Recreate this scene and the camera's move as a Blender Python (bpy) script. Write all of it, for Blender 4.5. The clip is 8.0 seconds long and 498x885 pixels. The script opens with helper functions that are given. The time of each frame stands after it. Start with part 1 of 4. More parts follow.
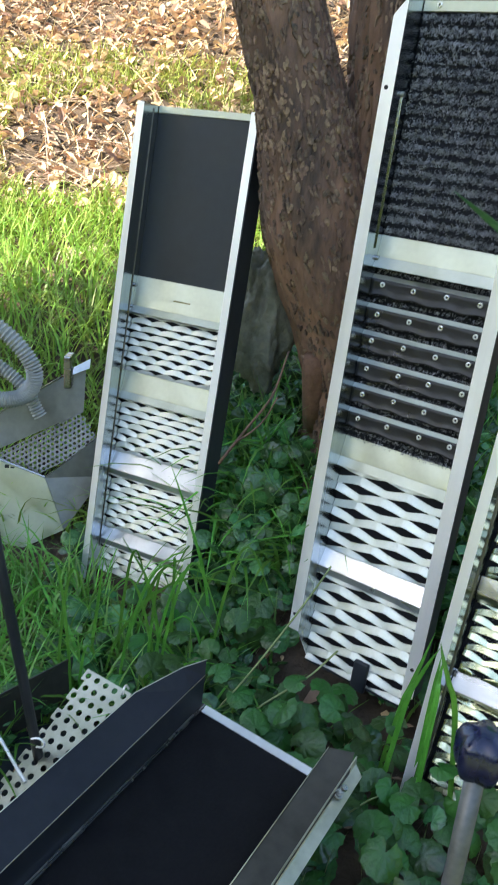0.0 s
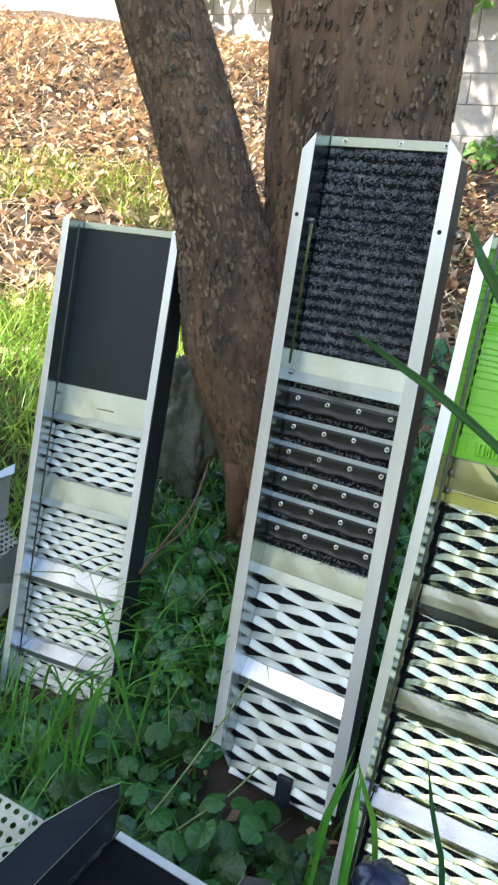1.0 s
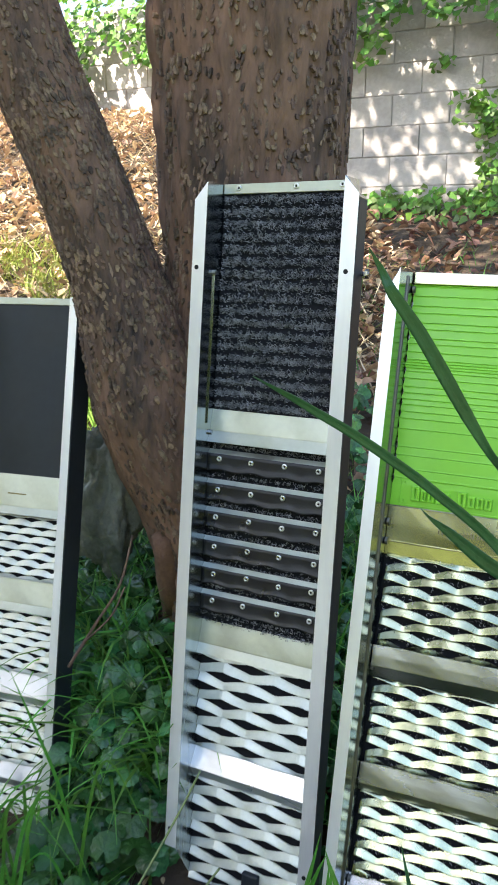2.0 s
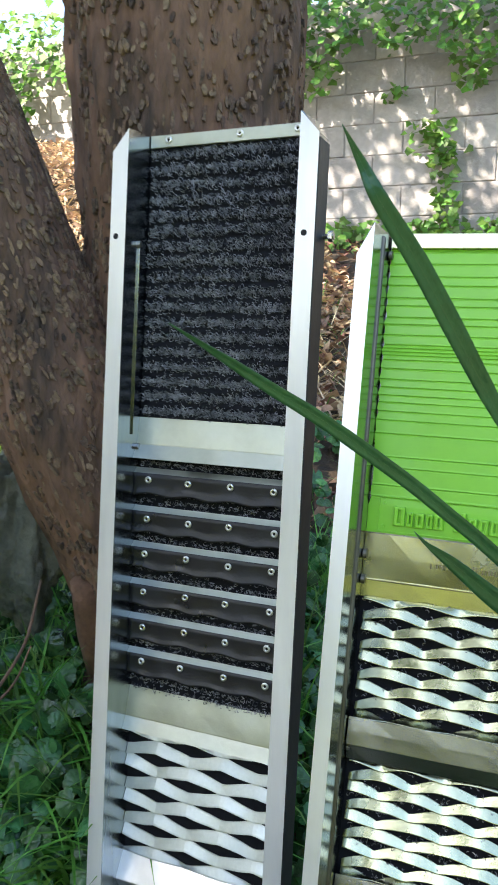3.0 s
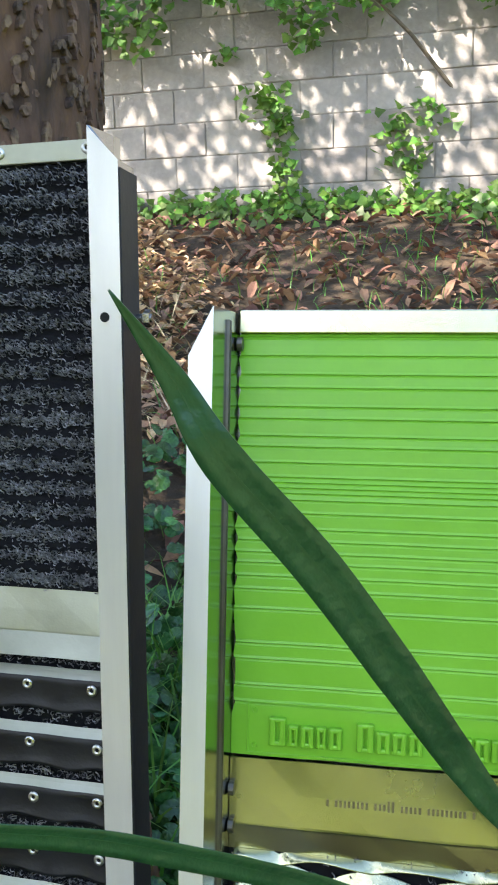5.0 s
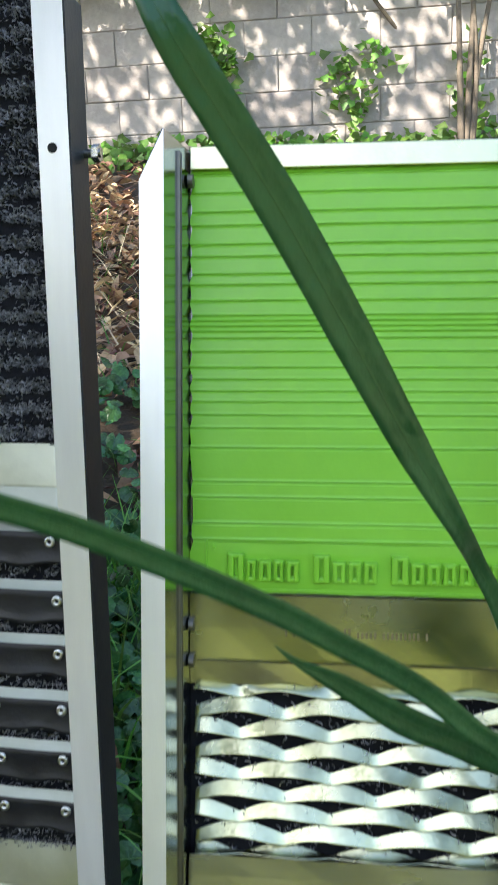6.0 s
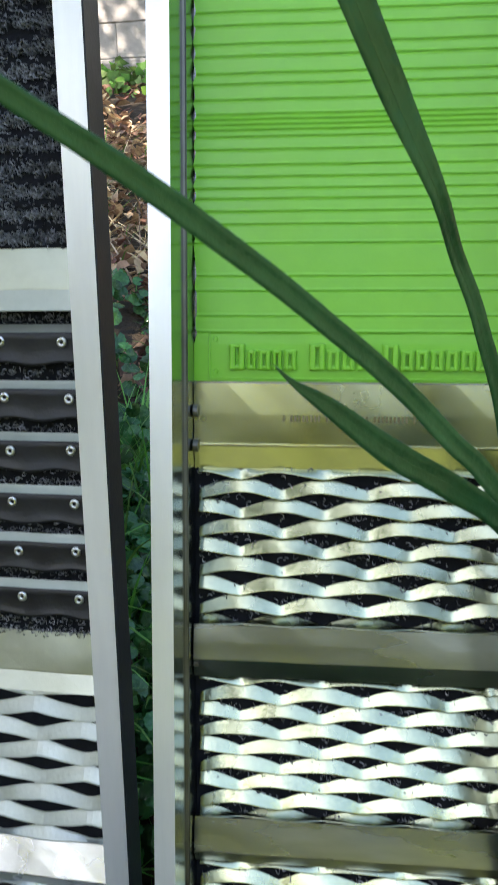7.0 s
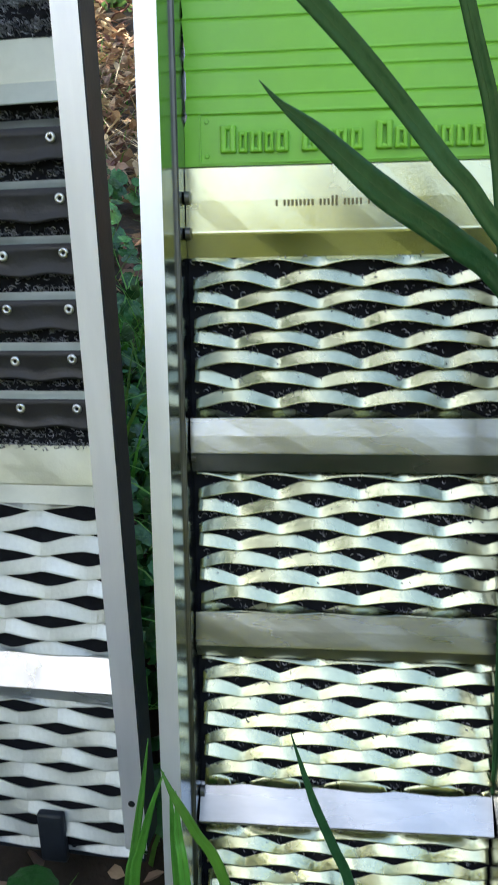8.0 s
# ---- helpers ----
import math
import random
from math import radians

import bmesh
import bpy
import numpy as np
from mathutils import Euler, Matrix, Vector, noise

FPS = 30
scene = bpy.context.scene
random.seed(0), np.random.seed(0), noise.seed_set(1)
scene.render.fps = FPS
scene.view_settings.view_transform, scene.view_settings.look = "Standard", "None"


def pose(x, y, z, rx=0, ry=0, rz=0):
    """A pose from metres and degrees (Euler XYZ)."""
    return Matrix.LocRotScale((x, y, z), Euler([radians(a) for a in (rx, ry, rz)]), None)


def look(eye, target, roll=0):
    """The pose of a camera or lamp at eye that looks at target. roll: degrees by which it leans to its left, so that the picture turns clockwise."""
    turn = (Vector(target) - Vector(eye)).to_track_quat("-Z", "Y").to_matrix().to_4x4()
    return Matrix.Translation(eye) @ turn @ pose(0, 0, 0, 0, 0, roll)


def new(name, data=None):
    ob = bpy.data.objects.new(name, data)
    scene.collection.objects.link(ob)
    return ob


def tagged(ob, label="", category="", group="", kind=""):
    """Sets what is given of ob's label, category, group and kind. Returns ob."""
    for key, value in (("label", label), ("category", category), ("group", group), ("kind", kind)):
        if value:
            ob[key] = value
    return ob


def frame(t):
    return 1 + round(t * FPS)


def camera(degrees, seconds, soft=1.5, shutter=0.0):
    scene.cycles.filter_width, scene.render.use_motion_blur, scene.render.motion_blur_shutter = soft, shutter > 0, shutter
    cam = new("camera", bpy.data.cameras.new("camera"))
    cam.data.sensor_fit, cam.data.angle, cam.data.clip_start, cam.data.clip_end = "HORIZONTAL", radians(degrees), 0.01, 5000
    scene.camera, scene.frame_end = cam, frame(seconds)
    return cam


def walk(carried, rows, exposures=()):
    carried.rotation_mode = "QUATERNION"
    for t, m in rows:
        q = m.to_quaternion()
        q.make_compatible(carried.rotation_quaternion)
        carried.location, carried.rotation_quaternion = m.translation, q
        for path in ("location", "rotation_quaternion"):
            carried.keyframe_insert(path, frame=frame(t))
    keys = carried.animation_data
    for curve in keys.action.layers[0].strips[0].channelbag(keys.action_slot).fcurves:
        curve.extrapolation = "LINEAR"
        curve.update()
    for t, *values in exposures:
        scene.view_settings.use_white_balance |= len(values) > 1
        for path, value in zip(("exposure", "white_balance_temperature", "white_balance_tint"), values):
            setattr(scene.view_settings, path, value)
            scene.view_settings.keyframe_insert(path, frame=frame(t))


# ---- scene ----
cam = camera(33.27, 8.0, soft=1.6, shutter=0.3)
PATH = [
    (0.0, 0.0924, 0.1650, 1.1111, 66.909, -4.489, 3.396),
    (0.5, 0.1121, 0.1639, 1.1427, 70.028, -5.269, 1.747),
    (1.0, 0.1366, 0.1720, 1.1601, 73.060, -5.503, -0.133),
    (1.5, 0.1572, 0.1919, 1.1619, 76.135, -3.118, -3.693),
    (1.7, 0.1568, 0.2089, 1.1590, 76.543, -1.339, -4.782),
    (2.8, 0.2194, 0.4697, 1.0574, 80.802, -1.081, -7.849),
    (3.0, 0.2209, 0.5201, 1.0416, 80.845, -0.542, -8.928),
    (3.5, 0.2368, 0.6550, 1.0091, 79.760, 0.886, -12.360),
    (4.0, 0.2603, 0.7382, 1.0312, 79.025, 1.189, -15.230),
    (4.5, 0.3045, 0.8152, 1.1325, 78.138, 1.904, -17.921),
    (4.7, 0.3253, 0.8482, 1.1603, 78.688, 1.753, -18.204),
    (5.8, 0.3168, 0.8493, 1.0956, 75.674, 1.375, -23.487),
    (6.0, 0.3107, 0.8274, 1.0657, 75.604, 1.864, -23.080),
    (6.5, 0.2890, 0.7862, 1.0120, 73.724, 2.173, -22.783),
    (7.0, 0.2765, 0.7593, 0.9578, 72.092, 1.750, -23.137),
    (7.5, 0.2680, 0.7436, 0.8912, 69.625, 2.044, -22.504),
    (8.0, 0.2659, 0.7195, 0.8342, 68.428, 2.816, -22.946),
]
walk(cam, [(t, pose(x, y, z, rx, ry, rz)) for t, x, y, z, rx, ry, rz in PATH],
     exposures=[(0.0, 2.28, 6650, 10), (1.5, 2.2, 6650, 10), (3.0, 2.12, 6650, 10), (4.7, 2.02, 6650, 10), (8.0, 1.85, 6650, 10)])

# ---- world, sun ----
SUN_AZ, SUN_EL = 205.0, 40.0
world = bpy.data.worlds.new("sky")
scene.world = world
world.use_nodes = True
wn = world.node_tree
sky = wn.nodes.new("ShaderNodeTexSky")
sky.sky_type, sky.sun_disc = "NISHITA", False
sky.sun_elevation, sky.sun_rotation = radians(SUN_EL), radians(90 - SUN_AZ)
wn.nodes["Background"].inputs["Strength"].default_value = 0.15
wn.links.new(sky.outputs[0], wn.nodes["Background"].inputs["Color"])
sun_data = bpy.data.lights.new("sun", "SUN")
sun_data.energy, sun_data.angle, sun_data.color = 5.0, radians(0.55), (1.0, 0.93, 0.82)
sun = new("sun", sun_data)
ca, sa, ce, se = math.cos(radians(SUN_AZ)), math.sin(radians(SUN_AZ)), math.cos(radians(SUN_EL)), math.sin(radians(SUN_EL))
TO_SUN = Vector((ca * ce, sa * ce, se))
sun.matrix_world = look(TO_SUN * 30, (0, 0, 0))

# ---- materials ----
def mat(name, col, col2=None, rough=0.6, metal=0.0, scale=30.0, bump=0.0, bscale=200.0, rvar=0.12, spread=0.0, spec=0.5, trans=0.0, stretch=(1, 1, 1), island=False):
    """Two scales of noise between two colours, uneven gloss, fine relief."""
    m = bpy.data.materials.new(name)
    m.use_nodes = True
    nt, b = m.node_tree, m.node_tree.nodes["Principled BSDF"]
    col2 = col2 or tuple(c * 0.75 for c in col)
    tc = nt.nodes.new("ShaderNodeTexCoord")
    mp = nt.nodes.new("ShaderNodeMapping")
    mp.inputs["Scale"].default_value = stretch
    nt.links.new(tc.outputs["Object"], mp.inputs["Vector"])
    def noise_tex(s, detail):
        n = nt.nodes.new("ShaderNodeTexNoise")
        n.inputs["Scale"].default_value, n.inputs["Detail"].default_value = s, detail
        nt.links.new(mp.outputs[0], n.inputs["Vector"])
        return n
    n1, n2 = noise_tex(scale, 5), noise_tex(scale * 7.3, 3)
    add = nt.nodes.new("ShaderNodeMath")
    add.operation = "MULTIPLY_ADD"
    add.inputs[1].default_value = 0.45
    nt.links.new(n2.outputs["Fac"], add.inputs[0])
    nt.links.new(n1.outputs["Fac"], add.inputs[2])
    ramp = nt.nodes.new("ShaderNodeValToRGB")
    ramp.color_ramp.elements[0].position, ramp.color_ramp.elements[1].position = 0.5, 0.95
    ramp.color_ramp.elements[0].color, ramp.color_ramp.elements[1].color = (*col2, 1), (*col, 1)
    nt.links.new(add.outputs[0], ramp.inputs["Fac"])
    out = ramp.outputs["Color"]
    if spread:
        src = nt.nodes.new("ShaderNodeNewGeometry" if island else "ShaderNodeObjectInfo").outputs["Random Per Island" if island else "Random"]
        hsv = nt.nodes.new("ShaderNodeHueSaturation")
        mr = nt.nodes.new("ShaderNodeMapRange")
        mr.inputs["To Min"].default_value, mr.inputs["To Max"].default_value = 1 - spread, 1 + spread
        nt.links.new(src, mr.inputs["Value"])
        nt.links.new(mr.outputs[0], hsv.inputs["Value"])
        mh = nt.nodes.new("ShaderNodeMapRange")
        mh.inputs["To Min"].default_value, mh.inputs["To Max"].default_value = 0.5 - spread * 0.05, 0.5 + spread * 0.05
        nt.links.new(src, mh.inputs["Value"])
        nt.links.new(mh.outputs[0], hsv.inputs["Hue"])
        nt.links.new(out, hsv.inputs["Color"])
        out = hsv.outputs[0]
    nt.links.new(out, b.inputs["Base Color"])
    b.inputs["Metallic"].default_value = metal
    b.inputs["Specular IOR Level"].default_value = spec
    rr = nt.nodes.new("ShaderNodeMapRange")
    rr.inputs["From Min"].default_value, rr.inputs["From Max"].default_value = 0.3, 0.7
    rr.inputs["To Min"].default_value, rr.inputs["To Max"].default_value = max(0.03, rough - rvar), min(1, rough + rvar)
    nt.links.new(n1.outputs["Fac"], rr.inputs["Value"])
    nt.links.new(rr.outputs[0], b.inputs["Roughness"])
    if bump:
        nb = noise_tex(bscale, 4)
        bp = nt.nodes.new("ShaderNodeBump")
        bp.inputs["Strength"].default_value, bp.inputs["Distance"].default_value = bump, 0.6 / bscale
        nt.links.new(nb.outputs["Fac"], bp.inputs["Height"])
        nt.links.new(bp.outputs[0], b.inputs["Normal"])
    if trans:
        tr = nt.nodes.new("ShaderNodeBsdfTranslucent")
        nt.links.new(out, tr.inputs["Color"])
        mx = nt.nodes.new("ShaderNodeMixShader")
        mx.inputs[0].default_value = trans
        nt.links.new(b.outputs[0], mx.inputs[1])
        nt.links.new(tr.outputs[0], mx.inputs[2])
        nt.links.new(mx.outputs[0], nt.nodes["Material Output"].inputs["Surface"])
    return m

M_ALU = mat("brushed_aluminium", (0.90, 0.90, 0.90), (0.78, 0.78, 0.79), 0.40, 0.65, 12, 0.12, 900, 0.12, stretch=(1, 1, 0.12))
# slight green of reflected foliage is mixed into the metal's base colour
M_PLATE = mat("satin_metal_plate", (0.54, 0.57, 0.49), (0.46, 0.49, 0.42), 0.42, 1.0, 14, 0.08, 500, 0.1)
# plain metal; the yellow of reflected sunny greenery is in the base colour
M_GLOSS = mat("glossy_plate_yellow_sheen", (0.58, 0.57, 0.36), (0.49, 0.48, 0.30), 0.24, 1.0, 9, 0.06, 500, 0.08)
# glossy, with the dark reflection of the mats put into the base colour
M_WEB = mat("polished_web_darkened", (0.50, 0.52, 0.51), (0.38, 0.40, 0.39), 0.22, 1.0, 14, 0.1, 500, 0.08, stretch=(1, 1, 0.12))
M_BRASSY = mat("dull_pale_metal", (0.55, 0.54, 0.44), (0.36, 0.35, 0.28), 0.4, 0.9, 10, 0.1, 300)
# paler, bluer copy of the plate metal: sky reflection painted in
M_BAR = mat("sky_sheen_cross_bar", (0.70, 0.71, 0.72), (0.58, 0.59, 0.61), 0.34, 0.9, 12, 0.08, 500, 0.1)
M_STEEL = mat("polished_steel", (0.48, 0.48, 0.46), (0.35, 0.35, 0.33), 0.25, 1.0, 16, 0.1, 700, 0.1, stretch=(0.25, 1, 1))
M_MESHW = mat("galvanised_mesh", (0.60, 0.64, 0.60), (0.50, 0.54, 0.51), 0.46, 0.7, 30, 0.1, 300, 0.1)
M_MESHA = mat("pale_galvanised_mesh", (0.72, 0.74, 0.67), (0.58, 0.60, 0.54), 0.46, 0.7, 30, 0.1, 300, 0.1)
# yellow-green reflection on the strands is painted as their base tint
M_MESHS = mat("polished_mesh_green_sheen", (0.62, 0.64, 0.42), (0.46, 0.48, 0.31), 0.26, 1.0, 22, 0.1, 250, 0.08)
# for dark parts, and for the dark reflection painted on the boxes' outer sides
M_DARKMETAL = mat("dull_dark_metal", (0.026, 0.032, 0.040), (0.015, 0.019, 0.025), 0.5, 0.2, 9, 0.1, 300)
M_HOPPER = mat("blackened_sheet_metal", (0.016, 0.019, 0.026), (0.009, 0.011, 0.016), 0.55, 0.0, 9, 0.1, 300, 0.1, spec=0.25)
M_HMAT = mat("matt_black_mat", (0.010, 0.010, 0.0105), (0.004, 0.004, 0.005), 0.85, 0.0, 30, 0.4, 400, 0.1, spec=0.15)
M_BROWNMETAL = mat("stained_metal", (0.24, 0.225, 0.19), (0.12, 0.115, 0.10), 0.42, 0.9, 11, 0.1, 300)
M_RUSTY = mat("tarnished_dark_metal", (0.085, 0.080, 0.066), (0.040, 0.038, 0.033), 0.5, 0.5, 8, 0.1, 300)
M_GREYMETAL = mat("grey_sheet_metal", (0.26, 0.27, 0.26), (0.15, 0.155, 0.15), 0.42, 0.7, 7, 0.1, 300)
M_SLATE = mat("dark_rubber_sheet", (0.015, 0.021, 0.027), (0.009, 0.013, 0.017), 0.5, 0.0, 7, 0.06, 500)
M_BLACK = mat("black_rubber", (0.016, 0.017, 0.021), (0.008, 0.008, 0.011), 0.38, 0.0, 25, 0.15, 300, 0.14)
# black loops coloured grey, so that their glints are in the base colour
M_PILE = mat("black_loop_pile_glints", (0.27, 0.275, 0.29), (0.10, 0.104, 0.115), 0.26, 0.0, 80, 0.0, 400, 0.15, spread=0.6, island=True)
M_PILEBASE = mat("black_mat_backing", (0.014, 0.015, 0.018), (0.006, 0.006, 0.009), 0.9, 0.0, 120, 0.8, 900, spec=0.15)
M_GREEN = mat("lime_green_rubber", (0.235, 0.60, 0.040), (0.205, 0.545, 0.030), 0.36, 0.0, 9, 0.05, 400, 0.08)
M_INK = mat("brown_stamp_ink", (0.26, 0.22, 0.10), (0.17, 0.14, 0.06), 0.7, 0.0, 60)
M_RIVET = mat("rivet_metal", (0.82, 0.83, 0.80), (0.6, 0.6, 0.58), 0.3, 1.0, 90)
M_HOLE = mat("dark_hole", (0.008, 0.008, 0.008), (0.004, 0.004, 0.004), 0.9)
M_BARK = mat("tree_bark", (0.25, 0.140, 0.092), (0.042, 0.029, 0.023), 0.9, 0.0, 9, 1.0, 60, 0.06, stretch=(1, 1, 0.35))
M_FLAKE = mat("bark_flake", (0.27, 0.175, 0.118), (0.045, 0.033, 0.027), 0.9, 0.0, 26, 0.9, 130, 0.05, spread=0.32, island=True)
M_LITTER = mat("dry_leaf_litter", (0.60, 0.42, 0.27), (0.38, 0.24, 0.14), 0.75, 0.0, 20, 0.2, 120, 0.1, spread=0.5, island=True, trans=0.15)
M_LITTERRED = mat("reddish_fallen_leaf", (0.42, 0.23, 0.15), (0.22, 0.11, 0.07), 0.7, 0.0, 20, 0.2, 120, 0.1, spread=0.5, island=True, trans=0.15)
# sunlight is put into this bright yellow leaf colour, for the metals to reflect
M_HEDGELEAF = mat("hedge_leaf_painted_sunlit", (0.72, 0.70, 0.14), (0.56, 0.56, 0.09), 0.5, 0.0, 10, 0.0, 100, 0.1, spread=0.3, island=True, trans=0.65)
M_LITTER2 = mat("pale_dry_stems", (0.66, 0.52, 0.36), (0.46, 0.34, 0.21), 0.8, 0.0, 20, 0.0, 120, 0.1, spread=0.45, island=True)
# M_GRASS and M_SUNGRASS: shade and sun are put into the two grass tones
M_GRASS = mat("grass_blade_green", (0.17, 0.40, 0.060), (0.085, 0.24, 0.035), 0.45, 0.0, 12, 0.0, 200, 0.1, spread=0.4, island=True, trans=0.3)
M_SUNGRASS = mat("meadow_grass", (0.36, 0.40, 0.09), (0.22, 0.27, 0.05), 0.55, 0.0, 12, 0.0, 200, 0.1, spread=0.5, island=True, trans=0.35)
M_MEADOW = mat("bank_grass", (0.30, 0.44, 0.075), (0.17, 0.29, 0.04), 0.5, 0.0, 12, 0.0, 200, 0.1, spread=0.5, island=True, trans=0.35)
M_LEAF = mat("crenate_leaf_green", (0.090, 0.240, 0.070), (0.024, 0.082, 0.028), 0.23, 0.0, 24, 0.25, 70, 0.1, spread=0.45, island=True, trans=0.2)
M_LEAFOB = mat("crenate_leaf_single", (0.034, 0.118, 0.018), (0.022, 0.082, 0.013), 0.38, 0.0, 2, 0.15, 9, 0.1, spread=0.35, trans=0.2)
M_IVY = mat("ivy_leaf_green", (0.15, 0.29, 0.04), (0.07, 0.16, 0.02), 0.45, 0.0, 20, 0.1, 160, 0.1, spread=0.45, island=True, trans=0.3)
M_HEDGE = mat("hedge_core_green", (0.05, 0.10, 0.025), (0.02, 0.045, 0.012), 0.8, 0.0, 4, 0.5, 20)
M_REED = mat("broad_blade_green", (0.032, 0.122, 0.044), (0.021, 0.085, 0.030), 0.36, 0.0, 16, 0.3, 90, 0.08, stretch=(1, 1, 1), trans=0.06)
M_RIB = mat("blade_midrib_green", (0.036, 0.125, 0.042), (0.026, 0.09, 0.03), 0.4, 0.0, 16)
M_BLADE = mat("fresh_grass_blade", (0.12, 0.35, 0.045), (0.07, 0.23, 0.028), 0.42, 0.0, 16, 0.0, 90, 0.08, spread=0.25, trans=0.2)
M_STEM = mat("pale_green_stem", (0.23, 0.29, 0.11), (0.13, 0.17, 0.06), 0.6, 0.0, 40)
M_BLOCK = mat("concrete_block", (0.46, 0.41, 0.385), (0.31, 0.28, 0.265), 0.9, 0.0, 3.5, 0.5, 60, 0.05, spread=0.16)
M_MORTAR = mat("mortar", (0.42, 0.38, 0.355), (0.30, 0.275, 0.26), 0.95, 0.0, 10, 0.4, 80)
M_NAVY = mat("navy_plastic", (0.008, 0.011, 0.042), (0.004, 0.006, 0.024), 0.28, 0.0, 40)
M_POLE = mat("grey_pole", (0.13, 0.135, 0.135), (0.07, 0.074, 0.075), 0.45, 0.6, 20)
M_HOSE = mat("grey_hose_plastic", (0.36, 0.37, 0.36), (0.26, 0.27, 0.26), 0.42, 0.0, 20)
M_STONE = mat("grey_stone", (0.30, 0.29, 0.23), (0.12, 0.12, 0.09), 0.9, 0.0, 9, 0.8, 50)
M_PALESTONE = mat("pale_stone", (0.58, 0.48, 0.34), (0.4, 0.32, 0.22), 0.9, 0.0, 6, 0.5, 50)
M_LABEL = mat("pale_blue_label", (0.62, 0.72, 0.86), (0.5, 0.6, 0.75), 0.4)
M_STUB = mat("cut_wood_stub", (0.20, 0.105, 0.06), (0.085, 0.045, 0.028), 0.85, 0.0, 18, 0.6, 120)
M_WOOD = mat("weathered_twig", (0.20, 0.16, 0.12), (0.10, 0.08, 0.06), 0.85, 0.0, 30, 0.5, 120)

# ---- mesh helpers ----
def part(name, bm, material, parent=None, label="", smooth=False):
    me = bpy.data.meshes.new(name)
    bm.to_mesh(me)
    bm.free()
    me.materials.append(material)
    if smooth:
        me.polygons.foreach_set("use_smooth", [True] * len(me.polygons))
    ob = new(name, me)
    if parent:
        ob.parent = parent
    if label:
        ob["label"] = label
    return ob

def soup(name, verts, faces, material, parent=None, smooth=False):
    me = bpy.data.meshes.new(name)
    me.from_pydata([tuple(v) for v in verts], [], faces)
    me.materials.append(material)
    if smooth:
        me.polygons.foreach_set("use_smooth", [True] * len(me.polygons))
    ob = new(name, me)
    if parent:
        ob.parent = parent
    return ob

def thing(name, m, label, category, group="", kind=""):
    ob = new(name)
    ob.matrix_world = m
    ob.empty_display_size = 0.05
    return tagged(ob, label, category, group, kind)

def slab(u0, u1, v0, v1, w0, w1, bevel=0.0008, bm=None):
    """A box across u0..u1, up v0..v1, standing out w0..w1 (towards -y)."""
    bm = bm or bmesh.new()
    r = bmesh.ops.create_cube(bm, size=1.0, matrix=Matrix.LocRotScale(((u0 + u1) / 2, -(w0 + w1) / 2, (v0 + v1) / 2), None, (u1 - u0, abs(w1 - w0), v1 - v0)))
    if bevel:
        es = {e for v in r["verts"] for e in v.link_edges}
        bmesh.ops.bevel(bm, geom=list(es), offset=bevel, segments=2, affect="EDGES", profile=0.5)
    return bm

def sheet(rows, thick=0.0014, flip=False):
    """A bent sheet from rows of points, with thickness."""
    bm = bmesh.new()
    vs = [[bm.verts.new(p) for p in r] for r in rows]
    for a, b in zip(vs, vs[1:]):
        for i in range(len(a) - 1):
            bm.faces.new((a[i], a[i + 1], b[i + 1], b[i]))
    bmesh.ops.recalc_face_normals(bm, faces=bm.faces[:])
    if flip:
        bmesh.ops.reverse_faces(bm, faces=bm.faces[:])
    bmesh.ops.solidify(bm, geom=bm.faces[:], thickness=thick)
    return bm

def cyl(bm, a, b, r, r2=None, seg=12):
    a, b = Vector(a), Vector(b)
    d = b - a
    m = Matrix.Translation((a + b) / 2) @ d.to_track_quat("Z", "Y").to_matrix().to_4x4()
    bmesh.ops.create_cone(bm, cap_ends=True, segments=seg, radius1=r, radius2=r if r2 is None else r2, depth=d.length, matrix=m)
    return bm

def tube(points, radii, seg=10, wob=0.0, rng=None):
    """A tapered round body along points."""
    bm = bmesh.new()
    pts = [Vector(p) for p in points]
    rings = []
    for i, p in enumerate(pts):
        d = (pts[min(i + 1, len(pts) - 1)] - pts[max(i - 1, 0)]).normalized()
        x = d.orthogonal().normalized() if i == 0 else (rings_x - d * rings_x.dot(d)).normalized()
        rings_x = x
        y = d.cross(x)
        rings.append([bm.verts.new(p + (x * math.cos(2 * math.pi * k / seg) + y * math.sin(2 * math.pi * k / seg)) * radii[i] * (1 + (rng.uniform(-wob, wob) if rng else 0))) for k in range(seg)])
    for a, b in zip(rings, rings[1:]):
        for k in range(seg):
            bm.faces.new((a[k], a[(k + 1) % seg], b[(k + 1) % seg], b[k]))
    bm.faces.new(rings[0][::-1])
    bm.faces.new(rings[-1])
    return bm

def catmull(pts, n):
    pts = [np.array(p, float) for p in pts]
    pts = [2 * pts[0] - pts[1]] + pts + [2 * pts[-1] - pts[-2]]
    out = []
    for i in range(1, len(pts) - 2):
        for k in range(n):
            t = k / n
            a, b, c, d = pts[i - 1:i + 3]
            out.append(0.5 * (2 * b + (c - a) * t + (2 * a - 5 * b + 4 * c - d) * t * t + (3 * b - a - 3 * c + d) * t ** 3))
    out.append(pts[-2])
    return out

# ---- ground ----
PROF_Y = [-400, -2, 1.5, 1.8, 2.2, 2.6, 3.5, 4.5, 5.4, 6.3, 8, 400]
PROF_L = [0, 0, 0.02, 0.10, 0.28, 0.45, 0.74, 1.12, 1.52, 1.95, 2.5, 3.0]
PROF_R = [0, 0, 0.02, 0.10, 0.28, 0.45, 0.70, 1.02, 1.27, 1.50, 1.6, 3.0]

